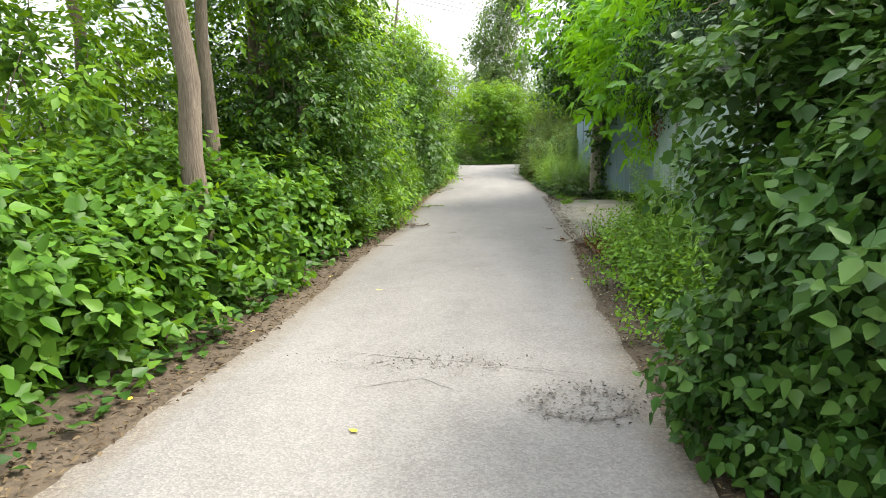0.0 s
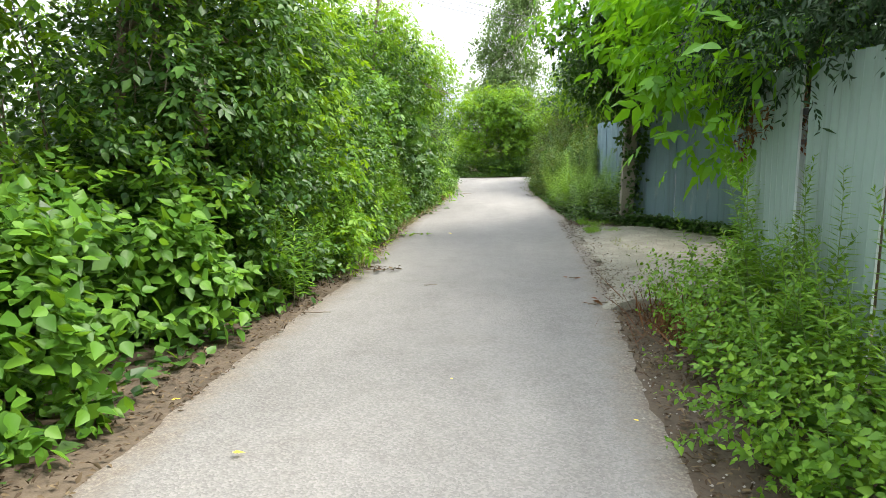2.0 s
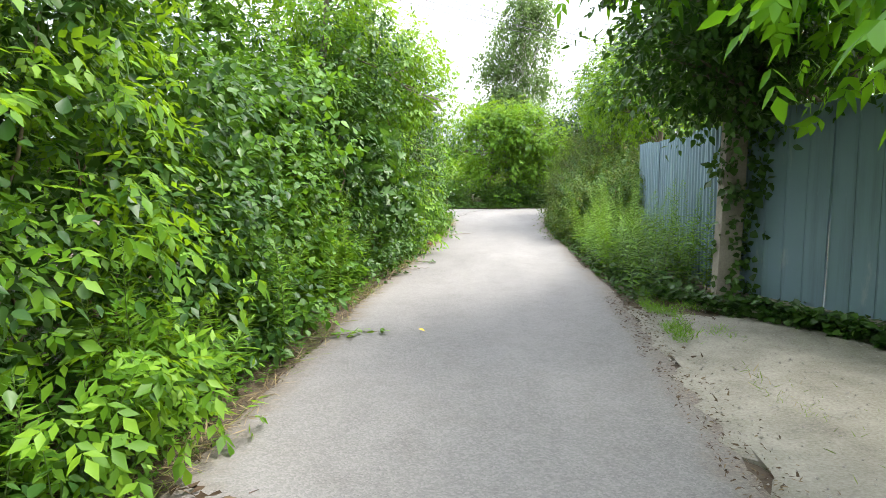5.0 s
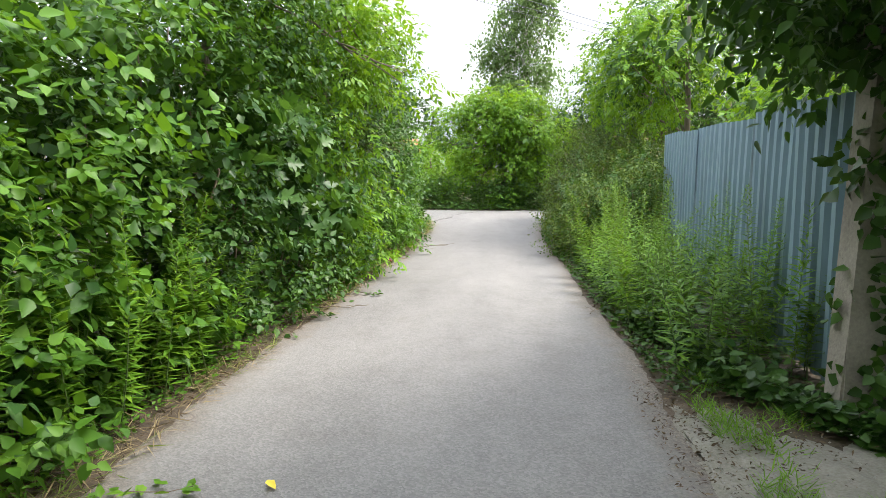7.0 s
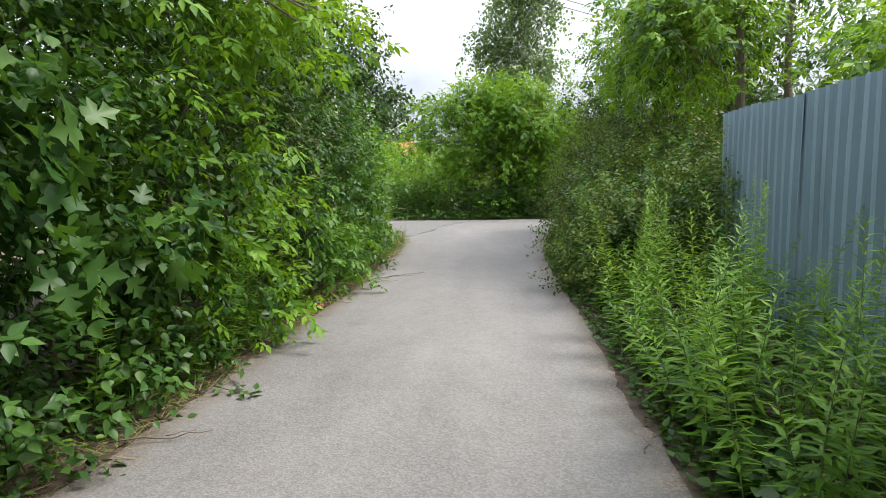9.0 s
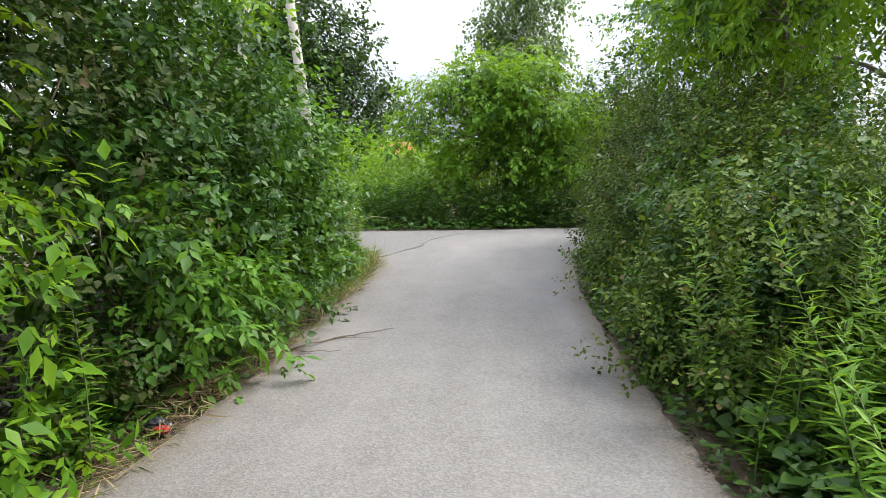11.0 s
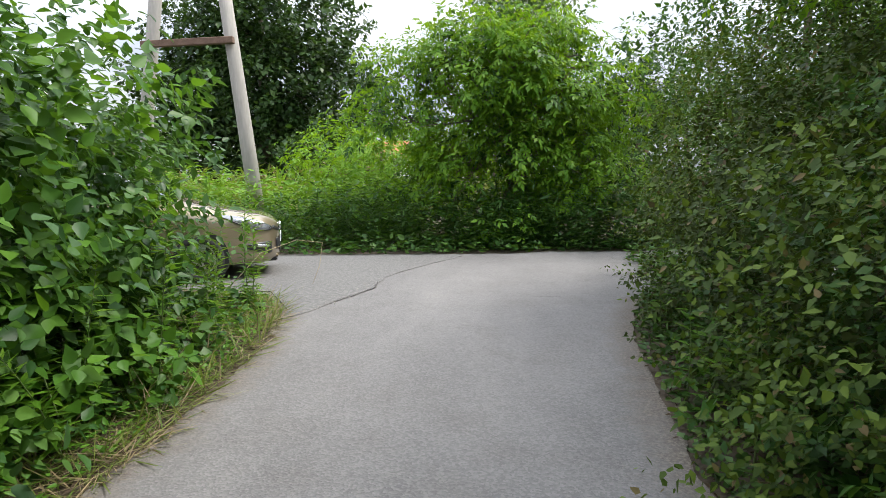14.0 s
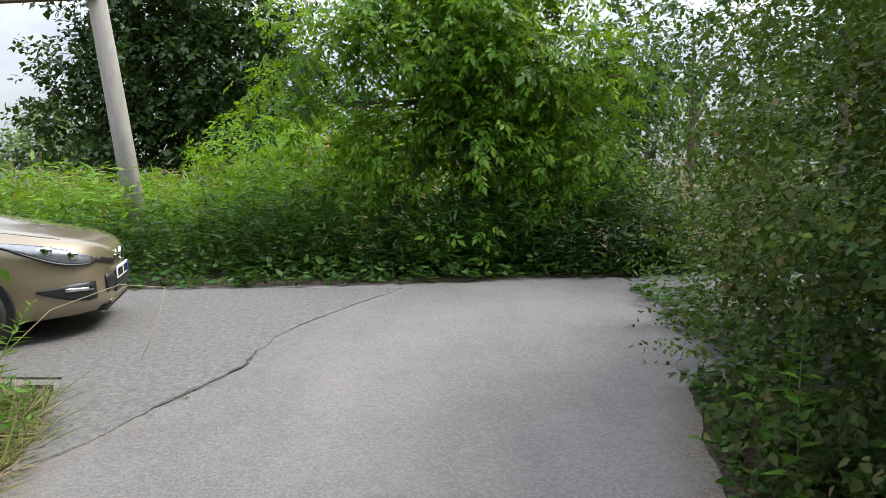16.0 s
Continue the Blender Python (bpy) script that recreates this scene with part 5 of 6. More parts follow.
scatter("leaf_litter", "dry leaf litter along the crumbling asphalt edge", "litter", x, y, ground_z(x, y) + 0.014 + rng.random(len(x)) * 0.008, LEAF["straw"], 0.035, 0.012, 0.04, 0.25, 0.2)


x, y = rng.uniform(0.95, 2.1, 9000), rng.uniform(5.6, 13.4, 9000)
ok = x < 1.12 + 0.5 * np.exp(-((y - 7.4) / 1.3) ** 2) + 0.75 * smooth_step(11.4, 12.6, y) + rng.normal(0, 0.12, len(x))
x, y = x[ok], y[ok]
scatter("leaf_litter", "dark brown mulch and broken stalks where asphalt meets gravel", "litter", x, y, ground_z(x, y) + 0.032 + 0.07 * smooth_step(1.0, 2.0, x) + rng.random(len(x)) * 0.01, LEAF["straw"], 0.024, 0.008, 0.06, 0.25, 0.2)
x, y = rng.normal(1.3, 0.13, 420), rng.normal(6.6, 0.28, 420)
scatter("dead_grass", "tuft of dead brown stalks beside the asphalt", "dead grass", x, y, ground_z(x, y) + 0.01, LEAF["dead"], 0.24, 0.007, 1.1, 0.1, 0.35)


def field(n, x0, x1, y0, y1, h, label, mat, blade):
    """Standing stalks too many to count, each with its own leaves."""
    bx, by = rng.uniform(x0, x1, n), rng.uniform(y0, y1, n)
    hh = h * rng.uniform(0.65, 1.1, n) * (1 + 0.15 * np.sin(bx * 1.1) * np.cos(by * 0.9))
    k = 9
    t = (np.arange(k) + rng.random((n, k))) / k
    x = (bx[:, None] + 0.08 * t * rng.normal(size=(n, 1))).ravel()
    y = (by[:, None] + 0.08 * t * rng.normal(size=(n, 1))).ravel()
    z = (hh[:, None] * t).ravel() + ground_z(x, y)
    return scatter("field_weeds", label, "weeds", x, y, z, mat, blade, blade * 0.27, 0.45, 0.2, 0.3, 0.6, "kite")


field(2600, -16, -2.2, 29.2, 33.5, 1.25, "tall yellow-green goldenrod filling the field", LEAF["rod"], 0.17)
field(2200, -30, -3.0, 33.5, 46, 1.35, "tall yellow-green goldenrod filling the field", LEAF["grass"], 0.24)
field(1900, -11, 2.2, 28.75, 29.8, 0.8, "dark leafy weeds lining the far road edge", LEAF["dark"], 0.11)
field(1500, -3.6, 5.0, 28.95, 30.8, 1.05, "dark weeds under the maple beyond the junction", LEAF["dark"], 0.12)
field(900, 5.0, 24.0, 29.4, 33, 1.2, "tall weeds beyond the junction", LEAF["rod"], 0.18)
x, y = rng.uniform(-12, 6, 5200), rng.uniform(28.5, 29.25, 5200) + 0.0
y = y + np.clip(0.12 * x, -0.48, 0.6) * 0.9
scatter("roadside_weeds", "low creeping weeds at the far road edge", "weeds", x, y, ground_z(x, y) + 0.02 + (0.25 + 0.3 * np.abs(np.sin(x * 2.3) * np.sin(x * 0.9 + 1))) * rng.random(len(x)) * np.clip((y - 28.35 - 0.1 * x) * 1.5, 0.1, 1), LEAF["dark"], 0.09, 0.055, 0.3)
n = 14000
x, y = rng.uniform(-60, 60, n), rng.uniform(30, 110, n)
scatter("meadow", "rough green meadow running to the trees", "meadow", x, y, ground_z(x, y) + rng.random(n) * 0.5, LEAF["grass"], 0.8, 0.12, 0.6)


def pebbles():
    """Loose stones on the gravel and along the broken asphalt edge."""
    v, f = [], []
    rnd = random.Random(3)
    spots = [(rnd.uniform(1.1, 3.4), rnd.uniform(7.4, 12.8)) for _ in range(1500)] + [(float(edge_r(yy)) + rnd.uniform(-0.1, 0.25), yy) for yy in [rnd.uniform(0, 14) for _ in range(600)]] + [(rnd.uniform(-3.2, -1.6), rnd.uniform(24.6, 26.3)) for _ in range(300)]
    for x, y in spots:
        r = rnd.uniform(0.003, 0.010) * (1.6 if rnd.random() < 0.06 else 1)
        b = len(v)
        z = float(ground_z(x, y)) + (0.03 + 0.07 * float(smooth_step(1.0, 2.0, x)) if x > 1.1 and 7.3 < y < 13 else 0.016)
        for dx, dy, dz in ((1, 0, 0), (0, 1, 0), (-1, 0, 0), (0, -1, 0), (0, 0, 0.8), (0, 0, -0.6)):
            v.append((x + dx * r * rnd.uniform(0.7, 1.3), y + dy * r * rnd.uniform(0.7, 1.3), z + dz * r))
        f += [(b + i, b + (i + 1) % 4, b + 4) for i in range(4)] + [(b + (i + 1) % 4, b + i, b + 5) for i in range(4)]
    tagged(new("loose_stones", mesh_from("loose_stones", v, f, M_STONE)), "small pale loose stones", "stones", kind="stuff")


pebbles()

# ---- road details ----
SEAM = ([24.1, 24.53, 24.96, 25.25, 25.64, 26.0, 26.29, 26.79, 27.5, 28.2], [-2.1, -1.86, -1.77, -1.67, -1.55, -1.6, -1.6, -1.48, -1.2, -0.89])


def old_surface():
    """The older, coarser asphalt that the lane's layer stops short of."""
    rows = []
    for y in np.arange(24.3, 28.2, 0.05):
        b = float(np.interp(y, *SEAM)) + 0.05 * noise.noise((y * 4, 0, 1)) + 0.02 * noise.noise((y * 15, 0, 5))
        a = -14.0 if y > 25.42 else float(edge_l(y)) + 0.03
        a = min(a, b - 0.02)
        rows.append([(a + (b - a) * (i / 24) ** 0.6, float(y), float(ground_z(0, y)) + 0.019 + 0.004 * noise.noise((a + (b - a) * i / 24, y * 3, 2)) - (0.006 if i == 24 else 0)) for i in range(25)])
    tagged(new("road_old_surface", strip_mesh("old_surface", rows, M_OLD, 0.03)), "older coarse gravelly asphalt at the edge of the cross road", "road", kind="structure")


M_OLD = surface("coarse_asphalt", [(0.3, (0.054, 0.051, 0.049)), (0.5, (0.108, 0.103, 0.098)), (0.72, (0.187, 0.179, 0.167))], 26, 0.88, 1.0, 0.012, fine=85)
old_surface()
ribbon("road_crack", [(-1.77, 24.95), (-1.66, 25.25), (-1.55, 25.62), (-1.6, 25.95)], 0.008, M_CRACK, "dark crack where two asphalt layers meet", "crack", 0.016)
ribbon("road_crack", [(-0.93, 2.87), (-0.5, 2.78), (0.03, 2.7), (0.3, 2.63), (0.55, 2.56)], 0.004, M_CRACK, "dark transverse crack across the asphalt", "crack")
ribbon("road_crack", [(-0.75, 2.3), (-0.4, 2.45), (-0.2, 2.3)], 0.003, M_CRACK, "short crack in the asphalt", "crack")


ribbon("sunken_ring", [(0.49 + 0.23 * math.cos(a * 0.35), 2.13 + 0.17 * math.sin(a * 0.35)) for a in range(7, 17)], 0.007, M_DAMP, "dark rim of a sunken cover in the asphalt", "crack")


n = 900
a, r = rng.uniform(0, 6.28, n), rng.random(n) ** 0.7
x, y = 0.5 + 0.36 * r * np.cos(a), 2.16 + 0.3 * r * np.sin(a)
ok = rng.random(n) < 0.3 + 0.7 * np.exp(-((r - 0.62) / 0.15) ** 2)
scatter("asphalt_crumbs", "dark crumbs of broken asphalt round a sunken cover", "rubble", x[ok], y[ok], np.full(ok.sum(), 0.022), M_DAMP, 0.017, 0.013, 0.1, 0.3, 0.1)
n = 420
x, y = rng.normal(-0.35, 0.42, n), 2.78 - 0.16 * rng.random(n) + rng.normal(0, 0.09, n)
scatter("asphalt_crumbs", "loose dark grit strewn along a crack", "rubble", x, y, np.full(n, 0.024), M_DAMP, 0.013, 0.009, 0.1, 0.3, 0.1)


def twig_thing(label, runs, leaves=0, mat=None, leafmat=None, cat="twig"):
    """A fallen stem with side twigs, and leaves where it has them."""
    c = Vector(runs[0][0][0])
    base = float(ground_z(c.x, c.y)) + 0.03
    ob = thing("fallen_twig", c.x, c.y, base, label, cat)
    rel = [([Vector(p) - Vector((c.x, c.y, 0)) for p in pts], rad) for pts, rad in runs]
    part("twig_stem", tubes_mesh("twig_stem", rel, mat or M_TWIG, 5), ob)
    if leaves:
        pts = [p for r in rel for p in r[0]]
        idx = rng.integers(0, len(pts), leaves)
        p = np.array([pts[i] for i in idx]) + rng.normal(size=(leaves, 3)) * np.array([0.06, 0.05, 0.008])
        p[:, 2] = np.abs(p[:, 2]) + 0.004
        part("wilted_leaves", blades_mesh("wilted_leaves", p, ball(leaves) * np.array([1, 1, 0.15]), np.array([[0, 0, 1.0]]) + rng.normal(size=(leaves, 3)) * 0.3, np.full(leaves, 0.075), np.full(leaves, 0.04), leafmat or LEAF["dark"]), ob)
    return ob


rnd_t = random.Random(21)
twig_thing("long brown twig lying across the asphalt edge", [bent((-1.95, 19.45, 0.01), (-1.36, 20.16, 0.005), 0.009, 0.006, 8, 0.04, rnd_t), bent((-1.36, 20.16, 0.005), (-0.95, 20.5, 0.005), 0.006, 0.002, 6, 0.05, rnd_t), bent((-1.36, 20.16, 0.005), (-1.05, 20.22, 0.005), 0.004, 0.002, 5, 0.05, rnd_t), bent((-1.6, 19.8, 0.005), (-1.2, 19.85, 0.005), 0.004, 0.002, 5, 0.06, rnd_t)])
twig_thing("thin dry twig on the asphalt", [bent((-1.75, 15.2, 0.01), (-1.29, 15.41, 0.005), 0.006, 0.002, 7, 0.06, rnd_t), bent((-1.5, 15.3, 0.01), (-1.38, 15.42, 0.005), 0.003, 0.001, 4, 0.06, rnd_t)])
twig_thing("wilted green leaves of a torn-off stem", [bent((-1.62, 16.05, 0.01), (-1.3, 15.92, 0.01), 0.005, 0.002, 6, 0.06, rnd_t)], 16)
twig_thing("wilted leafy stems lying at the lane edge", [bent((-1.62, 8.7, 0.01), (-1.12, 8.81, 0.01), 0.004, 0.002, 6, 0.06, rnd_t), bent((-1.5, 8.9, 0.01), (-1.2, 8.75, 0.01), 0.003, 0.001, 5, 0.08, rnd_t)], 30, leafmat=LEAF["straw"])
twig_thing("green leafy stem lying on the asphalt", [bent((-1.62, 11.48, 0.01), (-1.17, 11.73, 0.01), 0.004, 0.002, 6, 0.06, rnd_t)], 26, leafmat=LEAF["rod"])
twig_thing("small dark twig on the asphalt", [bent((0.78, 7.3, 0.0), (0.95, 7.36, 0.0), 0.006, 0.003, 5, 0.1, rnd_t), bent((0.84, 7.33, 0.0), (0.9, 7.42, 0.03), 0.004, 0.002, 4, 0.1, rnd_t)], 4, leafmat=LEAF["dead"])
twig_thing("dark dry leaf curled on the asphalt", [bent((0.72, 8.38, 0.0), (0.82, 8.4, 0.0), 0.004, 0.002, 4, 0.1, rnd_t)], 4, leafmat=LEAF["dead"])
twig_thing("short dark twig on the asphalt", [bent((-0.72, 8.0, 0.0), (-0.6, 8.02, 0.0), 0.004, 0.002, 4, 0.1, rnd_t)])
twig_thing("dry stick beside the lane", [bent((-1.6, 6.93, 0.0), (-1.36, 6.95, 0.0), 0.005, 0.003, 5, 0.05, rnd_t)])
twig_thing("dry twig on the asphalt edge", [bent((0.93, 15.35, 0.0), (1.05, 15.6, 0.02), 0.004, 0.002, 5, 0.08, rnd_t), bent((0.98, 15.45, 0.0), (0.9, 15.55, 0.03), 0.003, 0.001, 4, 0.08, rnd_t)])
twig_thing("bent dry grass stalk leaning over the asphalt", [([(-2.95, 25.2, 0.02), (-2.75, 25.6, 0.35), (-2.45, 25.85, 0.46), (-2.2, 25.95, 0.42), (-2.17, 25.75, 0.2), (-2.2, 25.6, 0.03)], [0.004, 0.004, 0.003, 0.003, 0.003, 0.002])], mat=plain("straw_stalk", (0.3, 0.24, 0.14), 0.8), cat="stalk")

M_YELLOW = leaf_material("leaf_yellow", (0.45, 0.32, 0.03), (0.6, 0.45, 0.05), (0.7, 0.55, 0.08), (0.7, 0.5, 0.05), 0.6, 0.2)
for x, y, s in ((-0.88, 11.84, 0.09), (-1.1, 4.55, 0.06), (-1.95, 2.05, 0.07), (-1.7, 5.1, 0.05), (-0.62, 1.75, 0.07), (-0.2, 5.5, 0.03), (0.75, 5.0, 0.035), (-1.75, 3.3, 0.04)):
    ob = new("fallen_leaf", blades_mesh("fallen_leaf", np.array([[0, 0, 0.0]]), np.array([[1, 0.1, 0.02]]), np.array([[0, 0, 1.0]]), np.array([s]), np.array([s * 0.5]), M_YELLOW))
    ob.matrix_basis = pose(x, y, float(ground_z(x, y)) + 0.03, 0, 0, 40 * x + 90 * y)
    tagged(ob, "single yellow fallen leaf", "leaf", "yellow fallen leaves")

wrapper = thing("crumpled_wrapper", -1.74, 18.46, 0.02, "crumpled red and dark plastic wrapper at the lane edge", "litter")
wrapper.scale = (0.6, 0.6, 0.6)


def crumple(name, sx, sy, sz, mat, seed, at):
    bm = bmesh.new()
    bmesh.ops.create_icosphere(bm, subdivisions=3, radius=1.0)
    for v in bm.verts:
        k = 1 + 0.5 * noise.noise(v.co * 2.1 + Vector((seed, 0, 0)))
        v.co = Vector((v.co.x * sx * k, v.co.y * sy * k, v.co.z * sz * k)) + Vector(at)
    me = bpy.data.meshes.new(name)
    bm.to_mesh(me)
    bm.free()
    me.materials.append(mat)
    return me


part("red_film", crumple("red_film", 0.07, 0.06, 0.035, plain("red_plastic", (0.22, 0.02, 0.014), 0.4), 1, (0.02, -0.02, 0.03)), wrapper, "shiny red film")
part("dark_film", crumple("dark_film", 0.1, 0.08, 0.05, plain("dark_plastic", (0.03, 0.03, 0.04), 0.35), 5, (-0.06, 0.06, 0.05)), wrapper, "dark film")


# ---- distant house ----
def far_house():
    ob = thing("house", -14.1, 80, 0.0, "distant white house with an orange tiled roof among trees", "house")
    part("wall", box_mesh("wall", 4.6, 5.0, 3.2, plain("white_render", (0.7, 0.69, 0.66), 0.8), 0.02, (0, 0, 1.5)), ob)
    v = [(-2.6, -2.9, 3.0), (2.6, -2.9, 3.0), (2.6, 2.9, 3.0), (-2.6, 2.9, 3.0), (-2.6, 0, 4.7), (2.6, 0, 4.7)]
    part("roof", mesh_from("roof", v, [(0, 1, 5, 4), (2, 3, 4, 5), (0, 4, 3), (1, 2, 5), (3, 2, 1, 0)], surface("roof_tile", [(0.3, (0.3, 0.09, 0.04)), (0.7, (0.5, 0.18, 0.09))], 6, 0.8)), ob)
    for dx in (-1.2, 1.0):
        w = part("window", box_mesh("window", 1.0, 0.1, 1.2, plain("window_glass", (0.05, 0.06, 0.07), 0.1), 0.01, (dx, -2.53, 1.9)), ob)
        part("window_frame", box_mesh("window_frame", 1.16, 0.06, 0.08, plain("frame_white", (0.8, 0.8, 0.78), 0.5), 0.005, (dx, -2.56, 1.28)), w)


far_house()


# ---- parked car ----
def paint_material():
    m, nd, lk, bs = nodes_of("beige_metallic_paint")
    n = noise_node(nd, lk, 900, 2)
    lk.new(mixed(nd, lk, (0.23, 0.185, 0.12), (0.31, 0.255, 0.17), n.outputs["Fac"]), bs.inputs["Base Color"])
    bs.inputs["Metallic"].default_value, bs.inputs["Roughness"].default_value = 0.55, 0.34
    bs.inputs["Coat Weight"].default_value, bs.inputs["Coat Roughness"].default_value = 1.0, 0.05
    return m


M_PAINT = paint_material()
M_BLACK = plain("black_trim", (0.018, 0.018, 0.02), 0.45)
M_TYRE = plain("tyre_rubber", (0.022, 0.022, 0.023), 0.85)
M_CHROME = plain("chrome", (0.75, 0.75, 0.76), 0.12, 1.0)
M_ALLOY = plain("alloy", (0.5, 0.5, 0.51), 0.3, 0.9)
M_LAMP = plain("lamp_lens", (0.22, 0.23, 0.25), 0.12, 0.6, 1.0)
M_GLASS = plain("tinted_glass", (0.03, 0.04, 0.05), 0.04, 0.0, 1.0)
M_PLATE = plain("plate_white", (0.8, 0.8, 0.8), 0.4)
M_BLUE = plain("plate_blue", (0.02, 0.05, 0.35), 0.4)


def build_car(cx, cy, cz, rz):
    """Compact estate, nose along +x; x = 0 at the front bumper, side to -y near the lane."""
    ob = thing("car", cx, cy, cz, "parked beige metallic compact car with a sloping bonnet", "car", "", "", rz)
    # x, bottom, half width low, half width at shoulder, shoulder height, top half width, top height
    st = [(0.03, 0.30, 0.26, 0.28, 0.63, 0.22, 0.70), (-0.02, 0.23, 0.46, 0.49, 0.67, 0.38, 0.755), (-0.1, 0.2, 0.6, 0.635, 0.71, 0.5, 0.80), (-0.22, 0.19, 0.72, 0.745, 0.755, 0.59, 0.845), (-0.45, 0.18, 0.82, 0.84, 0.81, 0.67, 0.895),
          (-0.75, 0.18, 0.885, 0.895, 0.865, 0.72, 0.955), (-0.98, 0.18, 0.895, 0.905, 0.895, 0.75, 1.005), (-1.18, 0.18, 0.895, 0.905, 0.92, 0.74, 1.05), (-1.55, 0.18, 0.895, 0.905, 0.935, 0.655, 1.24), (-2.05, 0.18, 0.895, 0.905, 0.95, 0.60, 1.43),
          (-2.7, 0.18, 0.895, 0.905, 0.965, 0.585, 1.485), (-3.2, 0.18, 0.895, 0.905, 0.98, 0.575, 1.48), (-3.7, 0.19, 0.89, 0.9, 0.995, 0.56, 1.43), (-4.1, 0.22, 0.86, 0.87, 1.0, 0.54, 1.27), (-4.36, 0.3, 0.76, 0.78, 0.98, 0.52, 1.02), (-4.42, 0.4, 0.6, 0.64, 0.85, 0.5, 0.9)]

    def section(s):
        x, zb, wl, ws, zs, wt, zt = s
        return [(x, 0, zb), (x, wl * 0.7, zb), (x, wl * 0.96, zb + 0.04), (x, wl, zb + 0.13), (x, (wl + ws) / 2 + 0.008, (zb + zs) / 2), (x, ws, zs - 0.1), (x, ws * 0.985, zs - 0.02), (x, ws * 0.95, zs + 0.012),
                (x, wt + (ws * 0.95 - wt) * 0.35, zs + (zt - zs) * 0.62), (x, wt, zt - 0.035 * (zt - zs > 0.2) - 0.006), (x, wt * 0.6, zt), (x, 0, zt + 0.006)]

    secs = [section(s) for s in st]
    verts, faces = [], []
    k = len(secs[0])
    for sgn in (1, -1):
        o = len(verts)
        for sec in secs:
            verts += [(x, sgn * yy, z) for x, yy, z in sec]
        for j in range(len(secs) - 1):
            for i in range(k - 1):
                q = (o + j * k + i, o + j * k + i + 1, o + (j + 1) * k + i + 1, o + (j + 1) * k + i)
                faces.append(q if sgn > 0 else q[::-1])
        faces.append(tuple(o + i for i in range(k))[:: -1 if sgn > 0 else 1])
        faces.append(tuple(o + (len(secs) - 1) * k + i for i in range(k))[:: 1 if sgn > 0 else -1])
    bm = bmesh.new()
    me0 = mesh_from("body", verts, faces, M_PAINT, True)
    bm.from_mesh(me0)
    bmesh.ops.remove_doubles(bm, verts=bm.verts, dist=0.002)
    bmesh.ops.recalc_face_normals(bm, faces=bm.faces)
    me = bpy.data.meshes.new("body")
    bm.to_mesh(me)
    bm.free()
    me.materials.append(M_PAINT)
    me.polygons.foreach_set("use_smooth", [True] * len(me.polygons))
    body = part("body", me, ob, "beige metallic bodywork")

    def at(x, i, sgn, out=0.012):
        """A place on the body's skin at x and contour position i."""
        for a, b in zip(st, st[1:]):
            if b[0] <= x <= a[0]:
                t = (a[0] - x) / (a[0] - b[0])
                sa, sb = section(a), section(b)
                lo = int(i)
                f = i - lo
                hi = min(lo + 1, k - 1)
                pa = Vector(sa[lo]).lerp(Vector(sa[hi]), f)
                pb = Vector(sb[lo]).lerp(Vector(sb[hi]), f)
                p = pa.lerp(pb, t)
                n = Vector((max(0.0, 0.9 + 1.7 * x), p.y, (p.z - 0.6) * 0.8)).normalized()
                p = p + n * out
                return Vector((p.x, sgn * p.y, p.z))
        return Vector((x, 0, 0.5))

    def patch(name, rows, mat, label="", parent=ob):
        """A curved panel through rows of places, with its own thickness."""
        n, m = len(rows), len(rows[0])
        v = [p for r in rows for p in r]
        f = [(j * m + i, j * m + i + 1, (j + 1) * m + i + 1, (j + 1) * m + i) for j in range(n - 1) for i in range(m - 1)]
        pme = mesh_from(name, v, f, mat, True)
        o = part(name, pme, parent, label)
        sol = o.modifiers.new("thick", "SOLIDIFY")
        sol.thickness, sol.offset = 0.008, 0.0
        return o

    lin = lambda a, b, n: [a + (b - a) * i / (n - 1) for i in range(n)]

    def almond(x):
        """Lower and upper edge of the headlight on the contour at x."""
        u = min(1.0, max(0.0, (-x - 0.05) / 0.73))
        full = math.sin(math.pi * u**0.65)
        return 6.1 + 0.9 * u - 1.3 * full, 6.2 + 0.85 * u + 0.75 * full

    # windscreen, side windows
    patch("windscreen", [[at(x, i, s, 0.012) for s, i in [(1, i) for i in lin(8.9, 11, 5)] + [(-1, i) for i in lin(10.6, 8.9, 4)]] for x in lin(-1.21, -1.98, 7)], M_GLASS, "dark reflecting windscreen")
    for sgn in (1, -1):
        patch("side_window", [[at(x, i, sgn, 0.014) for i in lin(7.4, 8.8, 4)] for x in lin(-1.7, -2.65, 6)], M_GLASS, "dark side window")
        patch("side_window", [[at(x, i, sgn, 0.014) for i in lin(7.4, 8.8, 4)] for x in lin(-2.75, -3.55, 6)], M_GLASS, "dark side window")
        lamp = patch("headlight", [[at(x, i, sgn, 0.012) for i in lin(almond(x)[0], almond(x)[1], 7)] for x in lin(-0.05, -0.78, 16)], M_LAMP, "clear swept-back headlight")
        patch("lamp_bezel", [[at(x, almond(x)[0] + i, sgn, 0.018) for i in (-0.14, 0.06)] for x in lin(-0.05, -0.78, 16)], M_BLACK, "dark lamp edge", lamp)
        for xx, ii in ((-0.2, 6.1), (-0.36, 6.35)):
            c = at(xx, ii, sgn, 0.02)
            bmx = bmesh.new()
            bmesh.ops.create_uvsphere(bmx, u_segments=14, v_segments=8, radius=0.055)
            bmesh.ops.scale(bmx, vec=(0.9, 0.3, 0.7), verts=bmx.verts)
            bmesh.ops.translate(bmx, vec=c, verts=bmx.verts)
            mm = bpy.data.meshes.new("reflector")
            bmx.to_mesh(mm)
            bmx.free()
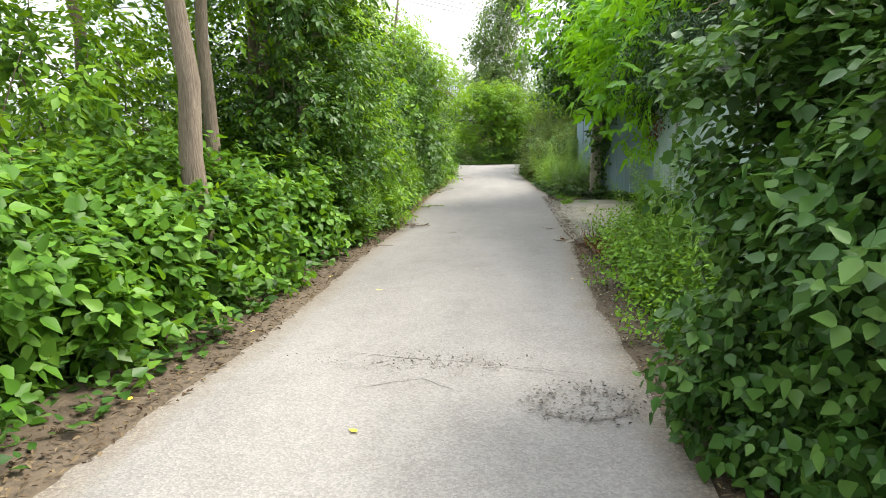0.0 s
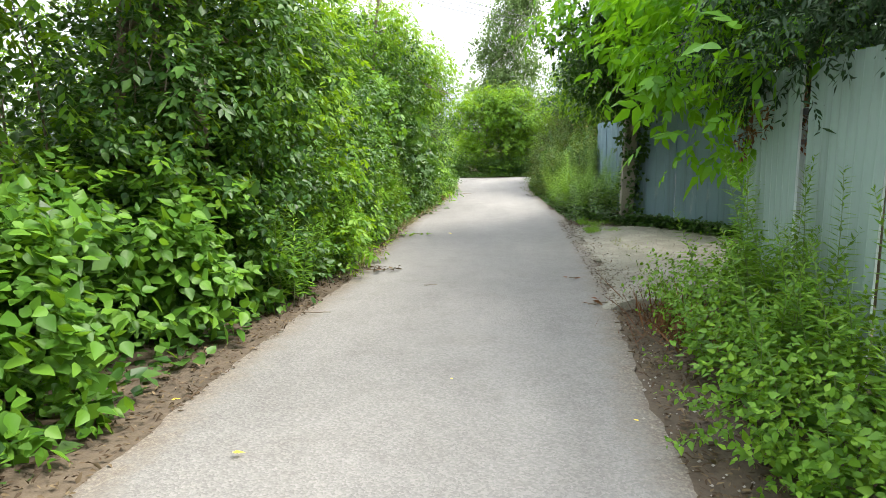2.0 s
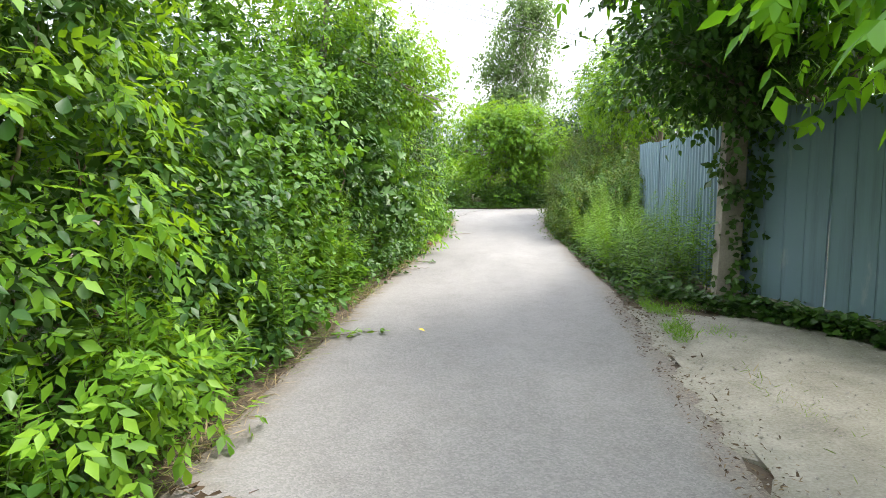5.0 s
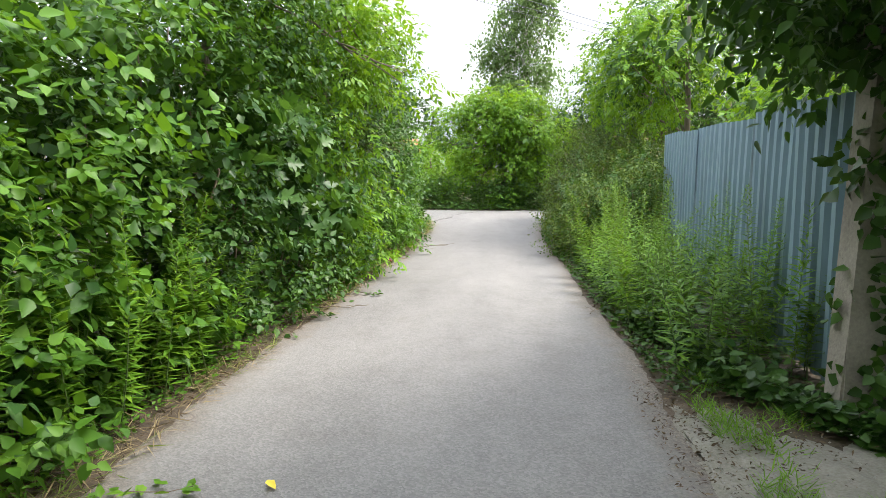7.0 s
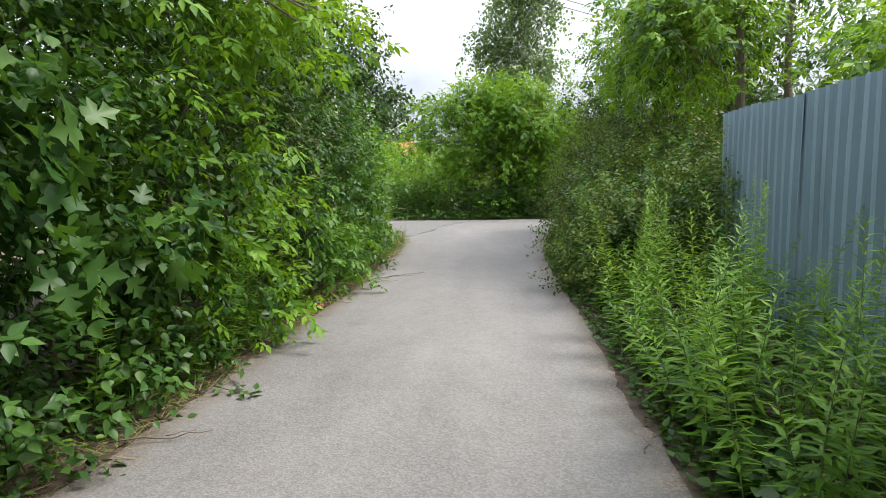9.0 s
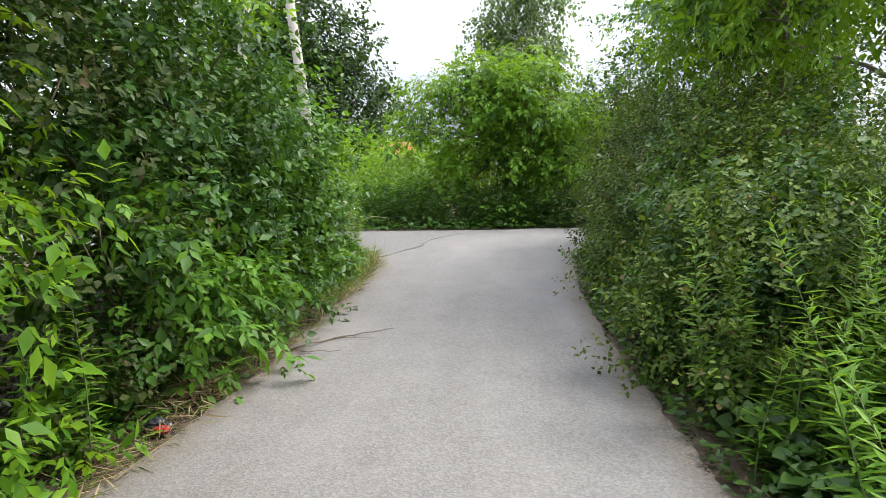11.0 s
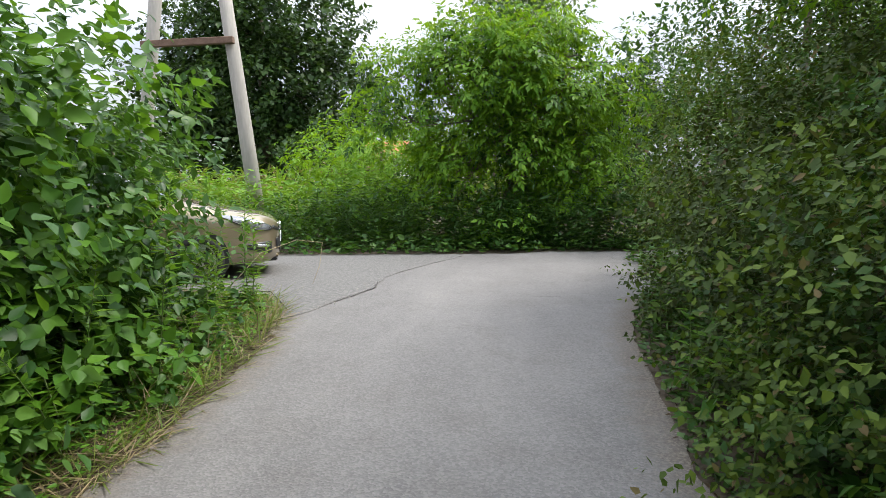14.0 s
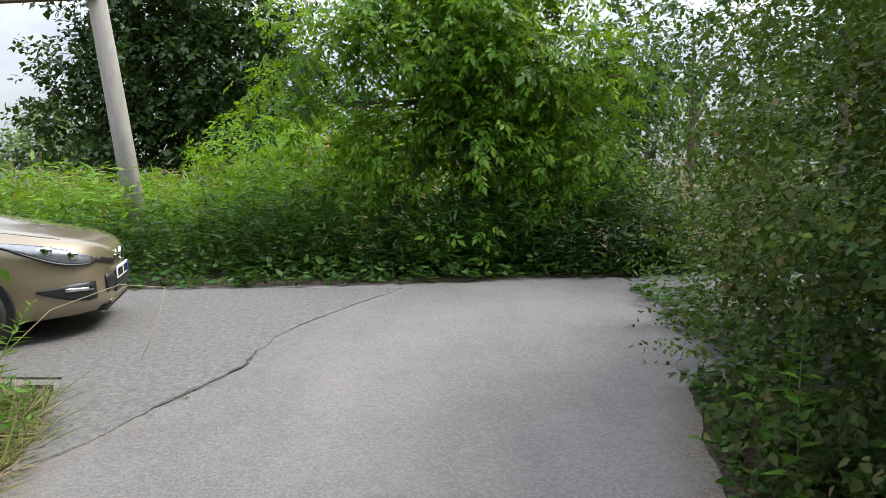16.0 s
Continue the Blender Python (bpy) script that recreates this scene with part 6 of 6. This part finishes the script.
            mm.materials.append(M_CHROME)
            part("reflector", mm, lamp, "chrome reflector")
        fog = patch("fog_recess", [[at(x, i, sgn, 0.012) for i in lin(3.0 + 2.2 * max(0, -x - 0.1), 4.25 - 1.2 * max(0, -x - 0.1), 5)] for x in lin(-0.07, -0.44, 9)], M_BLACK, "black fog lamp recess")
        patch("fog_lamp", [[at(x, i, sgn, 0.024) for i in (3.75, 3.95)] for x in lin(-0.09, -0.26, 6)], M_CHROME, "chrome strip over the fog lamp", fog)
        for wx in (-0.95, -3.64):
            arch = bmesh.new()
            bmesh.ops.create_cone(arch, cap_ends=True, segments=40, radius1=0.365, radius2=0.365, depth=0.3)
            bmesh.ops.rotate(arch, cent=(0, 0, 0), matrix=Matrix.Rotation(radians(90), 3, "X"), verts=arch.verts)
            bmesh.ops.translate(arch, vec=(wx, sgn * 0.75, 0.33), verts=arch.verts)
            mm = bpy.data.meshes.new("wheel_arch")
            arch.to_mesh(mm)
            arch.free()
            mm.materials.append(M_BLACK)
            part("wheel_arch", mm, body, "black wheel arch")
            # tyre with a rounded tread, rim with spokes
            prof = [(0.205, -0.10), (0.235, -0.115), (0.29, -0.112), (0.312, -0.09), (0.318, 0.0), (0.312, 0.09), (0.29, 0.112), (0.235, 0.115), (0.205, 0.10)]
            v, f = [], []
            seg = 40
            for a in range(seg):
                c, s = math.cos(2 * math.pi * a / seg), math.sin(2 * math.pi * a / seg)
                v += [(wx + r * c, sgn * 0.812 + yy, 0.318 + r * s) for r, yy in prof]
            m = len(prof)
            for a in range(seg):
                b = (a + 1) % seg
                f += [(a * m + i, a * m + i + 1, b * m + i + 1, b * m + i) for i in range(m - 1)]
            wheel = part("wheel", mesh_from("tyre", v, f, M_TYRE, True), ob, "black tyre")
            v, f = [], []
            for sp in range(5):
                a0 = 2 * math.pi * sp / 5
                b = len(v)
                for rr, hw in ((0.04, 0.03), (0.2, 0.045)):
                    for yy in (0.095, 0.06):
                        for sg in (-1, 1):
                            v.append((wx + rr * math.cos(a0) - sg * hw * math.sin(a0), sgn * (0.812 + yy), 0.318 + rr * math.sin(a0) + sg * hw * math.cos(a0)))
                f += [(b, b + 1, b + 5, b + 4), (b + 2, b + 6, b + 7, b + 3), (b, b + 4, b + 6, b + 2), (b + 1, b + 3, b + 7, b + 5), (b + 4, b + 5, b + 7, b + 6)]
            b = len(v)
            for a in range(seg):
                c, s = math.cos(2 * math.pi * a / seg), math.sin(2 * math.pi * a / seg)
                v += [(wx + r * c, sgn * (0.812 + yy), 0.318 + r * s) for r, yy in ((0.21, 0.06), (0.21, 0.1), (0.185, 0.1), (0.185, 0.04))]
            for a in range(seg):
                n2 = (a + 1) % seg
                f += [(b + a * 4 + i, b + a * 4 + (i + 1) % 4, b + n2 * 4 + (i + 1) % 4, b + n2 * 4 + i) for i in range(4)]
            part("rim", mesh_from("rim", v, f, M_ALLOY), wheel, "silver five-spoke rim")
        mirror = box_mesh("mirror", 0.12, 0.2, 0.14, M_PAINT, 0.045, (-1.5, sgn * 1.0, 0.98), 3)
        part("mirror", mirror, ob, "beige wing mirror")
        for hx in (-2.55, -3.45):
            part("door_handle", box_mesh("door_handle", 0.18, 0.03, 0.03, M_PAINT, 0.012, (hx, sgn * 0.912, 0.86), 2), ob, "door handle")
        part("side_skirt", box_mesh("side_skirt", 2.0, 0.03, 0.09, M_BLACK, 0.01, (-2.3, sgn * 0.895, 0.22)), ob, "black sill")
    # upper grille with a chrome bar, lower intake, lip, plate
    gr = part("grille", box_mesh("grille", 0.05, 0.5, 0.07, M_BLACK, 0.02, (0.018, 0, 0.645), 2), ob, "narrow black grille")
    part("chrome_bar", box_mesh("chrome_bar", 0.04, 0.46, 0.022, M_CHROME, 0.008, (0.036, 0, 0.65), 2), gr, "chrome bar")
    for sgn in (1, -1):
        patch("grille_wing", [[at(x, i, sgn, 0.012) for i in lin(5.9, 6.9, 4)] for x in lin(0.028, -0.05, 5)], M_BLACK, "black grille wing", gr)
        patch("intake_wing", [[at(x, i, sgn, 0.012) for i in lin(2.9, 4.6, 5)] for x in lin(0.028, -0.012, 4)], M_BLACK, "black intake wing", gr)
    bm = bmesh.new()
    bmesh.ops.create_cone(bm, cap_ends=True, segments=28, radius1=0.06, radius2=0.055, depth=0.02)
    bmesh.ops.rotate(bm, cent=(0, 0, 0), matrix=Matrix.Rotation(radians(90), 3, "Y"), verts=bm.verts)
    bmesh.ops.translate(bm, vec=(0.05, 0, 0.66), verts=bm.verts)
    mm = bpy.data.meshes.new("badge")
    bm.to_mesh(mm)
    bm.free()
    mm.materials.append(M_CHROME)
    part("badge", mm, gr, "plain round chrome badge")
    low = part("lower_intake", box_mesh("lower_intake", 0.1, 0.62, 0.24, M_BLACK, 0.03, (-0.01, 0, 0.43), 2), ob, "black lower intake")
    for z in (0.34, 0.375, 0.41):
        part("intake_slat", box_mesh("intake_slat", 0.02, 0.56, 0.012, M_TYRE, 0.003, (0.035, 0, z)), low)
    part("bumper_lip", box_mesh("bumper_lip", 0.16, 0.8, 0.05, M_PAINT, 0.02, (-0.05, 0, 0.275), 3), ob, "beige bumper lip")
    part("splitter", box_mesh("splitter", 0.2, 0.9, 0.05, M_BLACK, 0.015, (-0.1, 0, 0.225), 2), ob, "black splitter")
    pl = part("number_plate", box_mesh("number_plate", 0.012, 0.52, 0.114, M_PLATE, 0.003, (0.052, 0, 0.505)), ob, "white number plate")
    part("plate_band", box_mesh("plate_band", 0.004, 0.045, 0.108, M_BLUE, 0.001, (0.062, 0.235, 0.505)), pl, "blue band")
    for i, w in enumerate((0.05, 0.045, 0.05, 0.0, 0.045, 0.045, 0.04, 0.045)):
        if w:
            part("plate_character", box_mesh("plate_character", 0.004, w * 0.8, 0.07, M_BLACK, 0.001, (0.062, 0.17 - i * 0.056, 0.505)), pl, "dark unreadable character")
    for sgn in (1, -1):
        w = tubes_mesh("wiper", [([(-1.25, sgn * 0.1, 1.1), (-1.33, sgn * 0.4, 1.14), (-1.36, sgn * 0.6, 1.14)], [0.01, 0.009, 0.006])], M_BLACK, 5)
        part("wiper", w, ob, "black wiper")
    seam = [at(x, 9.15, s, 0.003) for s in (-1,) for x in lin(-0.3, -1.05, 8)]
    part("bonnet_seam", tubes_mesh("bonnet_seam", [(seam, [0.004] * 8)], M_BLACK, 4), body, "dark bonnet gap")
    for sx in (-1.4, -2.7):
        part("door_gap", tubes_mesh("door_gap", [([at(sx, i, -1, 0.0) for i in lin(3, 7, 6)], [0.004] * 6)], M_BLACK, 4), body, "dark door gap")
    return ob


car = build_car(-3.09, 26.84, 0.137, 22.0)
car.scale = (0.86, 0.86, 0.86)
